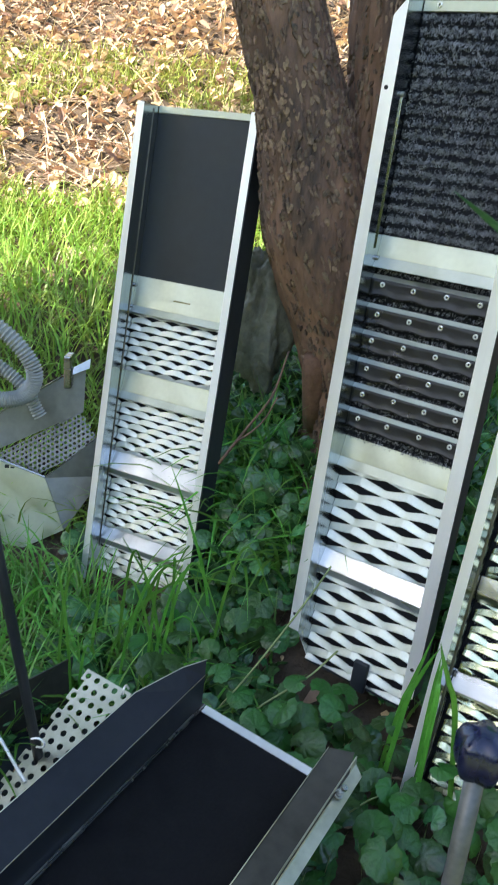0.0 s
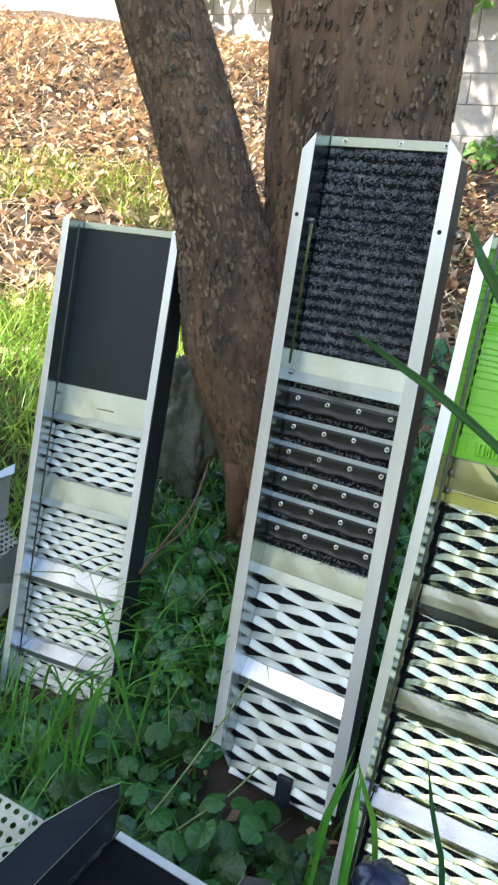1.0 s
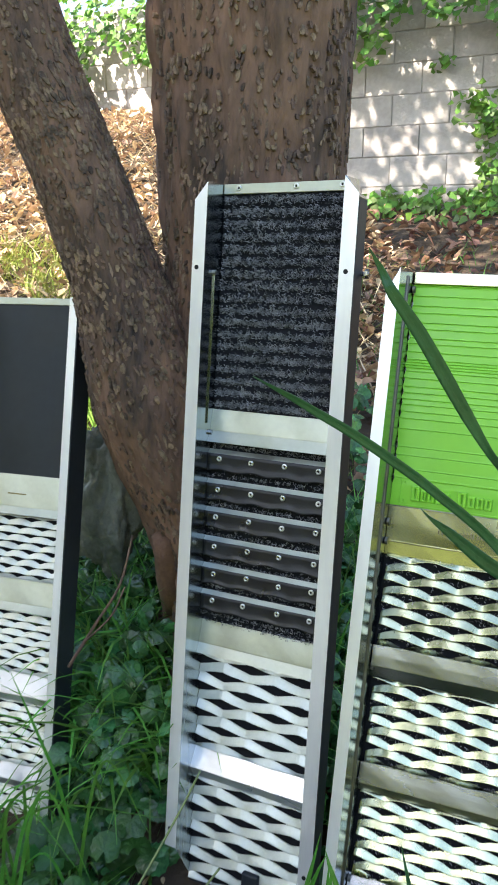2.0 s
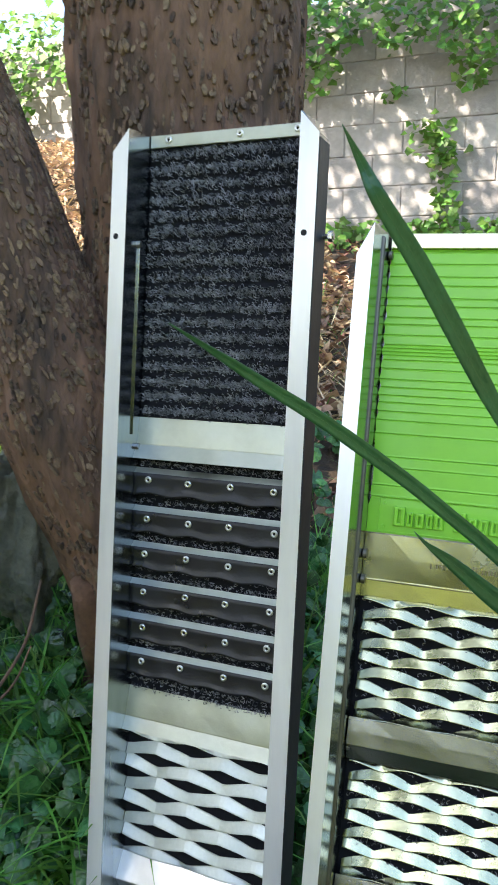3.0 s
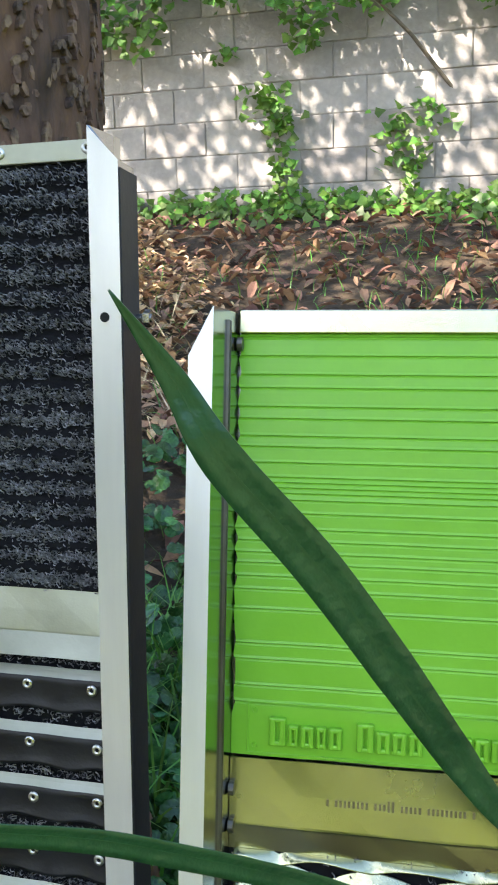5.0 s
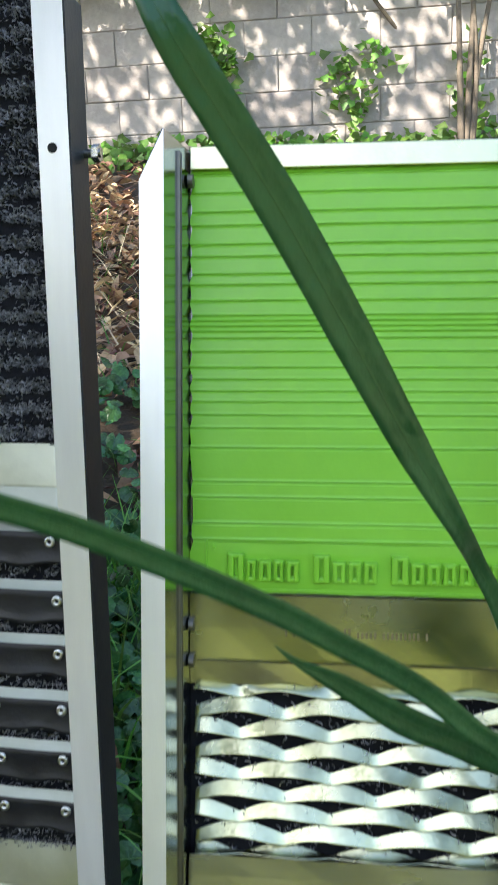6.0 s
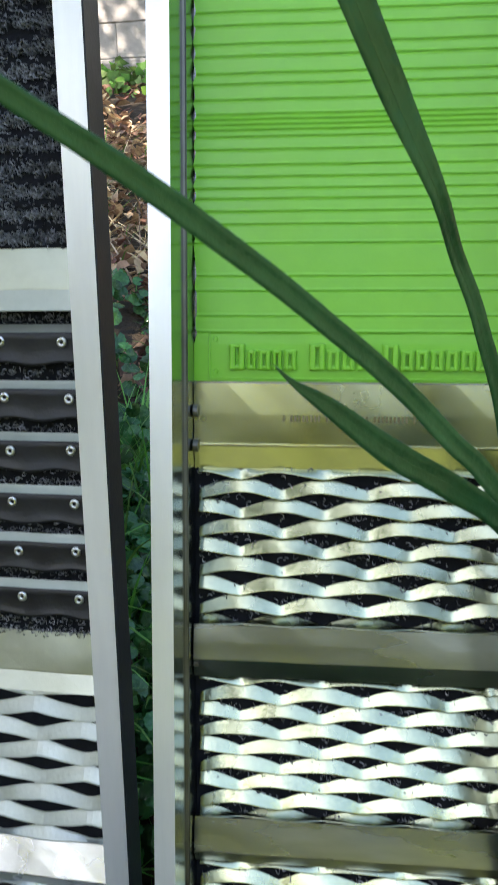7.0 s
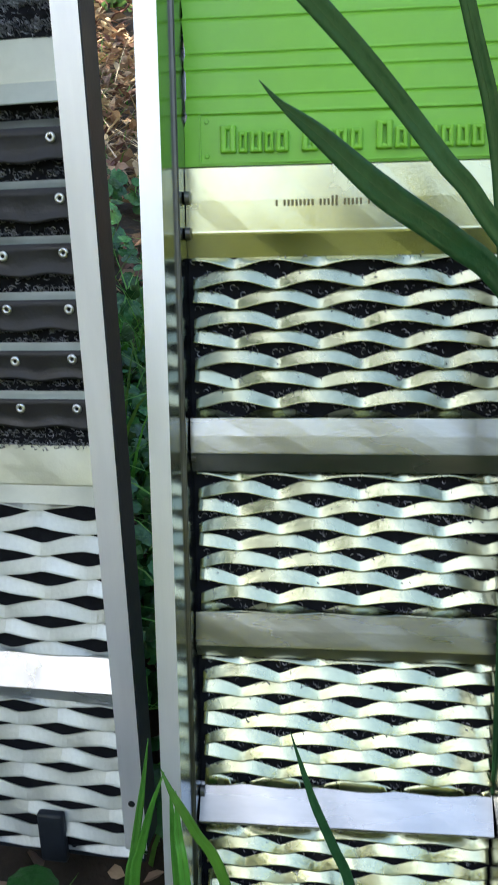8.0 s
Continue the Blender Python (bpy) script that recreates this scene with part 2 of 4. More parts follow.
def ground_z(x, y):
    y = y + 0.6 * np.maximum(0, x - 1.4) * np.clip((y - 2) / 3, 0, 1) * np.clip(30 / (np.abs(x) + 1), 0, 1)
    k = np.clip((1.35 - x) / 1.25, 0, 1)
    k = k * k * (3 - 2 * k)
    z = np.interp(y, PROF_Y, PROF_R) * (1 - k) + np.interp(y, PROF_Y, PROF_L) * k
    bump = 0.14 * np.exp(-((x - 0.22) ** 2 / 0.10 + (y - 1.92) ** 2 / 0.10))
    ripple = 0.018 * (np.sin(x * 5.3 + y * 2.1) * np.cos(y * 4.7 - x) + 0.5 * np.sin(x * 13 + 1.3 * y) * np.sin(y * 11))
    near = np.clip(1 - np.hypot(x, y - 2) / 25, 0, 1)
    return z + bump + ripple * near - 0.02

axis_x = np.concatenate([-np.geomspace(400, 3.2, 22), np.arange(-3.1, 5.6, 0.07), np.geomspace(5.8, 400, 22)])
axis_y = np.concatenate([-np.geomspace(400, 1.2, 22), np.arange(-1.1, 7.4, 0.07), np.geomspace(7.6, 400, 20)])
gx, gy = np.meshgrid(axis_x, axis_y)
gv = np.stack([gx, gy, ground_z(gx, gy)], -1).reshape(-1, 3)
nx, ny = len(axis_x), len(axis_y)
gf = [(j * nx + i, j * nx + i + 1, (j + 1) * nx + i + 1, (j + 1) * nx + i) for j in range(ny - 1) for i in range(nx - 1)]
def ground_material():
    m = mat("ground_soil_and_lawn", (0.10, 0.066, 0.038), (0.03, 0.021, 0.014), 0.95, 0.0, 2.2, 0.9, 40, 0.04)
    nt, b = m.node_tree, m.node_tree.nodes["Principled BSDF"]
    soil = b.inputs["Base Color"].links[0].from_socket
    geo = nt.nodes.new("ShaderNodeNewGeometry")
    sep = nt.nodes.new("ShaderNodeSeparateXYZ")
    nt.links.new(geo.outputs["Position"], sep.inputs[0])
    mr = nt.nodes.new("ShaderNodeMapRange")
    mr.inputs["From Min"].default_value, mr.inputs["From Max"].default_value = 0.30, -0.20
    nt.links.new(sep.outputs["Y"], mr.inputs["Value"])
    n = nt.nodes.new("ShaderNodeTexNoise")
    n.inputs["Scale"].default_value, n.inputs["Detail"].default_value = 1.3, 6
    nt.links.new(geo.outputs["Position"], n.inputs["Vector"])
    rp = nt.nodes.new("ShaderNodeValToRGB")
    rp.color_ramp.elements[0].color, rp.color_ramp.elements[1].color = (0.11, 0.15, 0.05, 1), (0.21, 0.25, 0.10, 1)
    nt.links.new(n.outputs["Fac"], rp.inputs["Fac"])
    mx = nt.nodes.new("ShaderNodeMix")
    mx.data_type = "RGBA"
    nt.links.new(mr.outputs[0], mx.inputs["Factor"])
    nt.links.new(soil, mx.inputs[6])
    nt.links.new(rp.outputs[0], mx.inputs[7])
    nt.links.new(mx.outputs[2], b.inputs["Base Color"])
    return m
ground = soup("ground", gv, gf, ground_material(), smooth=True)
tagged(ground, "sloping garden ground of dark soil, leaf mould and lawn", "ground", kind="structure")

# ---- sluice boxes ----
def side_wall(u_in, u_out, depth, lip, v_top, v_top_out, v_bot, v_bot_out, splay=0.0):
    """Wall, flange and folded lip of one side; the flange ends are cut off at a slant."""
    top = [(u_in + splay, 0.0, v_top + 0.004), (u_in, -depth, v_top), (u_out, -depth, v_top_out), (u_out, -depth + lip, v_top_out)]
    bot = [(u_in + splay, 0.0, v_bot), (u_in, -depth, v_bot_out), (u_out, -depth, v_bot_out), (u_out, -depth + lip, v_bot_out)]
    rows = []
    for k in range(13):
        f = k / 12
        rows.append([tuple(a * (1 - f) + b * f for a, b in zip(p, q)) for p, q in zip(top, bot)])
    bm = sheet(rows, 0.0016)
    if min(v.co.y for v in bm.verts) < -depth - 0.0004:
        bm.free()
        bm = sheet(rows, 0.0016, True)
    return bm

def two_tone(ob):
    """The flange keeps the satin finish, the web is polished and darkened for its reflections."""
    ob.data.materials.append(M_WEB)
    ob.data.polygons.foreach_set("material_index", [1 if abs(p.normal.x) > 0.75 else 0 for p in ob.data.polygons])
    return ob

def ring_rivet(name, parent, u, v, w, r=0.0042):
    bm = bmesh.new()
    seg = 14
    prof = [(r, 0), (r * 0.95, 0.0012), (r * 0.62, 0.0018), (r * 0.42, 0.0014), (r * 0.36, 0.0002)]
    rings = [[bm.verts.new((u + p * math.cos(2 * math.pi * k / seg), -w - h, v + p * math.sin(2 * math.pi * k / seg))) for k in range(seg)] for p, h in prof]
    for a, b in zip(rings, rings[1:]):
        for k in range(seg):
            bm.faces.new((a[k], a[(k + 1) % seg], b[(k + 1) % seg], b[k]))
    bm.faces.new(rings[-1])
    bmesh.ops.recalc_face_normals(bm, faces=bm.faces[:])
    ob = part(name, bm, M_RIVET, parent, smooth=True)
    hole = bmesh.new()
    cyl(hole, (u, -w - 0.0002, v), (u, -w - 0.0006, v), r * 0.36, seg=10)
    hob = part("rivet_core", hole, M_HOLE, ob)
    return ob

def hole_mark(parent, u, v, w, r=0.004):
    bm = cyl(bmesh.new(), (u, -w + 0.0004, v), (u, -w - 0.0005, v), r, seg=14)
    return part("bolt_hole", bm, M_HOLE, parent)

def riffle_plate(name, parent, material, u0, u1, v_top, v_fold, v_low, w_top, w_fold, w_low):
    """A cross plate with a folded lower lip."""
    n = 10
    prof = [(v_top, w_top), ((v_top + v_fold) / 2, (w_top + w_fold) / 2 + 0.0003), (v_fold + 0.0015, w_fold), (v_fold, w_fold + 0.0001), (v_fold - 0.0015, w_fold + (w_low - w_fold) * 0.1), (v_low, w_low)]
    rows = [[(u0 + (u1 - u0) * k / n, -w + 0.0004 * math.sin(k * 1.7 + v * 50), v) for k in range(n + 1)] for v, w in prof]
    return part(name, sheet(rows, 0.0014), material, parent)

def expanded_mesh(parent, material, u0, u1, v_top, v_bot, pitch_u, pitch_v, strand, amp, lift, rng, twist=False):
    """Expanded metal: wavy strands that meet at the knuckles, each a tilted, curved ribbon."""
    verts, faces = [], []
    rows = int(round((v_top - v_bot) / (pitch_v / 2)))
    step = (v_top - v_bot) / rows
    n = int((u1 - u0) / (pitch_u / 16)) + 1
    cross = [(0.5, 0.0), (0.42, 0.06), (-0.40, 0.94), (-0.5, 1.0)]
    for j in range(rows + 1):
        vc = v_top - j * step
        base = len(verts)
        for i in range(n + 1):
            u = u0 + (u1 - u0) * i / n
            ph = 2 * math.pi * (u - u0) / pitch_u + math.pi * j
            c = math.cos(ph)
            wave = amp * (1 - 2 * math.acos(max(-1, min(1, c))) / math.pi)
            wob = 0.0005 * math.sin(u * 120 + j * 2.3)
            half = strand * (0.94 + 0.06 * c)
            arch = 1.0
            if twist:
                # a row of arched petals that meet in cusps
                arch = abs(math.cos(ph / 2))
                wave = amp * (1.6 * arch - 1.0)
                half = strand * (0.66 + 0.34 * arch ** 0.5)
            for s, h in cross:
                vv = min(v_top, max(v_bot, vc + wave + wob + s * half))
                verts.append((u, -(0.004 + lift * h * (0.45 + 0.55 * arch + 0.12 * math.sin(ph) if twist else 0.8 + 0.2 * c) + 0.0004 * (j % 2)), vv))
        k = len(cross)
        for i in range(n):
            for s in range(k - 1):
                a = base + i * k + s
                faces.append((a, a + 1, a + k + 1, a + k))
    me = bpy.data.meshes.new("expanded_mesh")
    me.from_pydata(verts, [], faces)
    bm = bmesh.new()
    bm.from_mesh(me)
    bpy.data.meshes.remove(me)
    bmesh.ops.recalc_face_normals(bm, faces=bm.faces[:])
    bmesh.ops.solidify(bm, geom=bm.faces[:], thickness=0.0012)
    return part("expanded_mesh", bm, material, parent, smooth=twist)

def pile(parent, u0, u1, v0, v1, w, pitch, count, rng):
    """Curled loops of the black mat, standing in rows."""
    verts, faces = [], []
    rows = max(1, int((v1 - v0) / pitch))
    for _ in range(count):
        r = rng.integers(rows)
        u = rng.uniform(u0, u1)
        v = v0 + (r + 0.5) * (v1 - v0) / rows + rng.normal(0, pitch * 0.18)
        v = min(v1 - 0.001, max(v0 + 0.001, v))
        a = rng.uniform(0, 6.28)
        rad = rng.uniform(0.0012, 0.0027)
        up = rng.uniform(0.002, 0.0065)
        t = 0.00042
        base = len(verts)
        for k in range(5):
            th = a + k * 0.95
            p = np.array([u + rad * math.cos(th), -(w + up * math.sin(math.pi * k / 4)), v + rad * math.sin(th)])
            verts.append(p + (0, 0, t))
            verts.append(p - (t, t, t))
        for k in range(4):
            b = base + 2 * k
            faces.append((b, b + 1, b + 3, b + 2))
    ob = soup("pile", verts, faces, M_PILE, parent)
    tagged(ob, "black curled loop pile", kind="stuff")
    return ob

def ribbed_mat(name, parent, material, u0, u1, v0, v1, w0, height, pitch):
    n = int((v1 - v0) / pitch * 8)
    m = 14
    rows = []
    for i in range(n + 1):
        v = v0 + (v1 - v0) * i / n
        h = w0 + height * (0.5 + 0.5 * math.cos(2 * math.pi * (v - v0) / pitch)) ** 1.5
        rows.append([(u0 + (u1 - u0) * k / m, -h - 0.0004 * math.sin(k * 2.1 + i), v) for k in range(m + 1)])
    return part(name, sheet(rows, 0.002), material, parent, smooth=True)

def star_bolt(parent, p, d, r=0.004, length=0.022):
    """A bolt with hexagon nut and washer, sticking out along d."""
    bm = bmesh.new()
    p, d = Vector(p), Vector(d)
    cyl(bm, p, p + d * length, r * 0.6)
    cyl(bm, p + d * 0.001, p + d * 0.0025, r * 1.7, seg=16)
    cyl(bm, p + d * 0.004, p + d * 0.009, r * 1.25, seg=6)
    cyl(bm, p + d * (length - 0.006), p + d * (length - 0.001), r * 1.2, seg=6)
    return part("bolt", bm, M_STEEL, parent)

rng = np.random.default_rng(4)
# middle box: black loop mat, riveted rubber riffles, coarse mesh
MB = pose(0.2029, 1.5506, 0.182, -5.985, -0.339, -33.541)
box_b = thing("sluice_box", MB, "aluminium sluice box with black loop mat, leaning on the tree", "sluice box", "sluice boxes leaning in a row")
UL, UR = 0.0135, 0.2375
part("base_sheet", slab(UL, UR, -0.102, 1.079, -0.003, -0.001, 0), M_ALU, box_b)
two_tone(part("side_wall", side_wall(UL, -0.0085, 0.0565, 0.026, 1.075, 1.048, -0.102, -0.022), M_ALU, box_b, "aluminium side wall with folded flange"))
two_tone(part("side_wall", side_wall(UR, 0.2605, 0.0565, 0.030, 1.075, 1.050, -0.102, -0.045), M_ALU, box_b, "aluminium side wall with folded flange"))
part("retaining_strip", slab(UL, UL + 0.0025, 0.70, 0.94, 0.0245, 0.0258, 0.0003), M_WEB, box_b, "thin bright retaining strip")
part("top_strip", slab(UL + 0.001, UR - 0.001, 1.0635, 1.079, 0.001, 0.0075), M_PLATE, box_b, "pale metal strip with three rivets")
for u in (0.0410, 0.140, 0.2150):
    ring_rivet("rivet", box_b, u, 1.0725, 0.0075, 0.0048)
ribbed_mat("loop_mat", box_b, M_PILEBASE, UL, UR, 0.722, 1.0635, 0.0005, 0.0025, 0.0183)
pile(box_b, UL + 0.002, UR - 0.002, 0.722, 1.0635, 0.002, 0.0183, 13000, rng)
part("lower_mat", slab(UL, UR, -0.100, 0.722, 0.0, 0.002, 0), M_PILEBASE, box_b)
pile(box_b, UL + 0.002, UR - 0.002, 0.36, 0.669, 0.001, 0.012, 4500, rng)
riffle_plate("drop_plate", box_b, M_PLATE, UL, UR, 0.7225, 0.687, 0.670, 0.004, 0.010, 0.020)
for v in (0.6545, 0.6050, 0.5580, 0.5090, 0.4630, 0.4175):
    # a bright edge and a black rubber flap with a wavy lower rim
    n = 36
    ph = rng.uniform(0, 6)
    lip = [[(UL + (UR - UL) * k / n, -w - 0.0004 * math.sin(k * 0.7 + ph), vv) for k in range(n + 1)] for vv, w in ((v + 0.0030, 0.0085), (v + 0.0005, 0.0105), (v - 0.0035, 0.0145))]
    strip = part("riffle_strip", sheet(lip, 0.0012), M_PLATE, box_b, "bright folded metal riffle edge")
    flap = []
    for f, w in ((0.0, 0.0125), (0.25, 0.0108), (0.55, 0.0105), (0.82, 0.011), (0.92, 0.0125), (1.0, 0.0128)):
        flap.append([(UL + (UR - UL) * k / n, -w - 0.0004 * math.sin(k * 0.7 + ph) - 0.0006 * f * math.cos(k * 1.08 + ph), v - 0.0032 - f * (0.0285 + 0.0016 * math.cos(k * 2 * math.pi / 9.2 + ph))) for k in range(n + 1)])
    part("rubber_flap", sheet(flap, 0.002), M_BLACK, strip, "black rubber flap", smooth=True)
    for u in (0.0347, 0.0940, 0.1525, 0.2112):
        ring_rivet("rivet", strip, u + rng.uniform(-0.002, 0.002), v - 0.0125 + rng.uniform(-0.0015, 0.0015), 0.0130, 0.0048)
riffle_plate("drop_plate", box_b, M_PLATE, UL, UR, 0.3660, 0.328, 0.3120, 0.004, 0.012, 0.020)
expanded_mesh(box_b, M_MESHW, UL + 0.0005, UR - 0.0005, 0.311, 0.144, 0.095, 0.0455, 0.0150, 0.0052, 0.0070, rng)
riffle_plate("cross_bar", box_b, M_BAR, UL, UR, 0.1440, 0.108, 0.0905, 0.004, 0.021, 0.010)
expanded_mesh(box_b, M_MESHW, UL + 0.0005, UR - 0.0005, 0.090, -0.100, 0.095, 0.0455, 0.0150, 0.0052, 0.0070, rng)
part("end_clip", slab(0.1200, 0.1505, -0.112, -0.050, 0.006, 0.017, 0.003), M_DARKMETAL, box_b, "dark grey end clip")
part("end_bar", slab(UL, UR, -0.108, -0.098, 0.0, 0.006, 0.001), M_DARKMETAL, box_b)
for u, v in ((0.0, 0.945), (0.2480, 0.941), (0.0, 0.010), (0.2480, 0.010)):
    hole_mark(box_b, u, v, 0.0565, 0.0036)
star_bolt(box_b, (UR + 0.001, -0.030, 0.941), (1, 0, 0), 0.0055, 0.036)
# dark slab over the aluminium lip: stands in for reflected undergrowth
part("outer_skin", slab(0.2607, 0.2617, -0.04, 1.045, 0.024, 0.0556, 0), M_DARKMETAL, box_b, "aluminium outer side, darkened like its reflection")
bm = cyl(bmesh.new(), (UL, -0.028, 0.94), (UL + 0.006, -0.028, 0.94), 0.004, seg=10)
part("wall_screw", bm, M_STEEL, box_b)
for v in (0.684, 0.31):
    part("wall_screw", cyl(bmesh.new(), (UL, -0.012, v), (UL + 0.005, -0.012, v), 0.0045, seg=8), M_STEEL, box_b)

# small box: smooth dark sheet and fine mesh
MA = pose(-0.2655, 1.8024, 0.1353, -10.8702, -0.4797, -24.7600)
box_a = thing("sluice_box", MA, "small aluminium sluice box with dark smooth sheet, in grass", "sluice box", "sluice boxes leaning in a row")
AL, AR = 0.0095, 0.2475
part("base_sheet", slab(AL, AR, -0.10, 0.943, -0.003, -0.001, 0), M_ALU, box_a)
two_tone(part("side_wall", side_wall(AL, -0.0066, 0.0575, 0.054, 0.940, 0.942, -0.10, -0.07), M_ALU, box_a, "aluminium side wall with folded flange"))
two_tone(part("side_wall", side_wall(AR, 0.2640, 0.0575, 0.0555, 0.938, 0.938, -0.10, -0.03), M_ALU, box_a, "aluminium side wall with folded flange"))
# here too the side's dark reflection is a slab of dark colour
part("outer_skin", slab(0.2642, 0.2660, -0.08, 0.936, 0.002, 0.0560, 0), M_DARKMETAL, box_a, "aluminium outer side, darkened like its reflection")
part("retaining_strip", slab(AL, AL + 0.002, 0.0, 0.935, 0.022, 0.0233, 0.0003), M_BROWNMETAL, box_a)
part("top_strip", slab(AL + 0.001, AR - 0.001, 0.930, 0.943, 0.001, 0.006), M_PLATE, box_a, "pale metal strip")
part("smooth_sheet", slab(AL, AR, 0.602, 0.930, 0.0, 0.003, 0.0005), M_SLATE, box_a, "smooth dark slate-grey sheet")
part("lower_mat", slab(AL, AR, -0.098, 0.560, 0.0, 0.002, 0), M_PILEBASE, box_a)
riffle_plate("drop_plate", box_a, M_PLATE, AL, AR, 0.6040, 0.543, 0.5290, 0.004, 0.012, 0.020)
part("stamp", slab(0.108, 0.148, 0.5660, 0.5685, 0.007, 0.0105, 0), M_INK, box_a, "small dark stamp")
for a, b, c, d in ((0.528, 0.404, 0.358, 0.344), (0.344, 0.224, 0.184, 0.170), (0.170, 0.0475, 0.020, 0.005)):
    expanded_mesh(box_a, M_MESHA, AL, AR, a, b, 0.050, 0.0295, 0.0118, 0.0030, 0.0060, rng, True)
    riffle_plate("cross_bar", box_a, M_PLATE if b > 0.3 else M_BAR, AL, AR, b, c, d, 0.004, 0.012 if b > 0.3 else 0.022, 0.020 if b > 0.3 else 0.012)
expanded_mesh(box_a, M_MESHA, AL, AR, 0.005, -0.098, 0.050, 0.0295, 0.0118, 0.0030, 0.0060, rng, True)
star_bolt(box_a, (0.2655, -0.028, 0.915), (1, 0, 0), 0.0045, 0.016)
for v in (0.585, 0.54):
    part("wall_screw", cyl(bmesh.new(), (AL, -0.012, v), (AL + 0.005, -0.012, v), 0.004, seg=8), M_STEEL, box_a)

# large box: lime green ribbed mat, polished mesh
MC = pose(0.4360, 1.3095, 0.2360, -11.1077, 0.8808, -28.7695)
box_c = thing("sluice_box", MC, "large steel sluice box with lime green ribbed mat and polished mesh", "sluice box", "sluice boxes leaning in a row")
CL, CR = 0.0005, 0.2650
part("base_sheet", slab(CL, CR, -0.22, 0.907, -0.003, -0.001, 0), M_STEEL, box_c)
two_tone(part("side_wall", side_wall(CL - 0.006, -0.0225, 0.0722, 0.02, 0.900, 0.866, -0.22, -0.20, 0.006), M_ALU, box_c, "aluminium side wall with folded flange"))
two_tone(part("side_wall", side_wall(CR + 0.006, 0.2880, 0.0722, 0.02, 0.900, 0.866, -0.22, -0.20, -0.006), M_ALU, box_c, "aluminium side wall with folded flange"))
for w in (0.030, 0.036):
    part("retaining_strip", slab(CL - 0.004, CL - 0.0010, -0.2, 0.895, w, w + 0.0012, 0.0003), M_BROWNMETAL, box_c, "thin brassy retaining strip")
part("top_strip", slab(CL + 0.001, CR - 0.001, 0.8886, 0.9055, 0.001, 0.009), M_GLOSS, box_c, "pale metal strip")
# ribbed green mat: ridges of uneven spacing
GROOVES = (.003, .017, .031, .041, .055, .064, .077, .085, .097, .108, .112, .116, .120, .125, .135, .147, .156, .165, .173, .183, .193, .208, .234, .246, .266, .279)
prof = [(0.8886, 0.004)]
for g in GROOVES:
    v = 0.8886 - g
    prof += [(v + 0.0026, 0.0048), (v + 0.0008, 0.0054), (v + 0.0001, 0.0041), (v - 0.0007, 0.0040), (v - 0.0018, 0.0046)]
prof += [(0.6000, 0.005), (0.5695, 0.005)]
prof = [p for i, p in enumerate(prof) if i == 0 or p[0] < prof[i - 1][0] - 0.00005]
rows = [[(CL + 0.001 + (CR - CL - 0.002) * k / 24 - (0.0012 * math.sin(v * 400) if k == 0 else 0), -w - 0.0005 * math.sin(k * 0.8 + v * 20), v) for k in range(25)] for v, w in prof]
green = part("ribbed_mat", sheet(rows, 0.003), M_GREEN, box_c, "lime green ribbed rubber mat")
# raised panel rim, stars and letter bars
rim = bmesh.new()
for a in ((0.0125, 0.2525, 0.6095, 0.6110), (0.0125, 0.2525, 0.5710, 0.5725), (0.0125, 0.0140, 0.5725, 0.6095), (0.2510, 0.2525, 0.5725, 0.6095)):
    slab(*a, 0.0045, 0.0062, 0.0004, rim)
part("panel_rim", rim, M_GREEN, green)
for u in (0.0185, 0.2465):
    for v in (0.5775, 0.6040):
        part("corner_star", cyl(bmesh.new(), (u, -0.004, v), (u, -0.0062, v), 0.0030, 0.0018, seg=5), M_GREEN, green)
u = 0.0300
for word in ("10000", "0000", "0000000"):
    for k, ch in enumerate(word):
        big = k == 0
        wd, ht = (0.0125, 0.0215) if big else (0.0098 if not (word == "10000" and k in (1, 3)) else 0.0072, 0.0165)
        bmL = bmesh.new()
        v0 = 0.5790
        bar = wd * 0.40
        slab(u, u + bar, v0, v0 + ht, 0.004, 0.0100, 0.0014, bmL)
        slab(u + wd - bar, u + wd, v0, v0 + ht, 0.004, 0.0100, 0.0014, bmL)
        slab(u - 0.0004, u + wd + 0.0004, v0 + ht - 0.0040, v0 + ht, 0.004, 0.0097, 0.0014, bmL)
        slab(u - 0.0004, u + wd + 0.0004, v0, v0 + 0.0040, 0.004, 0.0097, 0.0014, bmL)
        part("letter_bar", bmL, M_GREEN, green)
        u += wd + 0.0020
    u += 0.0088
riffle_plate("drop_plate", box_c, M_GLOSS, CL, CR, 0.5680, 0.517, 0.4970, 0.0075, 0.0075, 0.004)
for k in range(34):
    uu = 0.0740 + 0.1060 * k / 33
    if k in (1, 10, 16, 22, 32):
        continue
    hgt = 0.0048 if k not in (14, 15) else 0.0080
    part("stamp_bar", slab(uu, uu + 0.0017, 0.5380 - hgt * 0.2, 0.5380 + hgt * 0.8, 0.0070, 0.0085, 0), M_INK, box_c)
for a, b, c, d, w0, w1 in ((0.4970, 0.3640, 0.3345, 0.3175, 0.013, 0.016), (0.3175, 0.1900, 0.1605, 0.1475, 0.012, 0.017), (0.1475, 0.0200, -0.0100, -0.0260, 0.006, 0.024)):
    expanded_mesh(box_c, M_MESHS, CL + 0.004, CR - 0.001, a, b, 0.0700, 0.0315, 0.0113, 0.0050, 0.0072, rng, True)
    riffle_plate("cross_bar", box_c, M_STEEL, CL, CR, b, c, d, w0, w1, w0 - 0.003)
expanded_mesh(box_c, M_MESHS, CL + 0.004, CR - 0.001, -0.026, -0.215, 0.0700, 0.0315, 0.0113, 0.0050, 0.0072, rng, True)
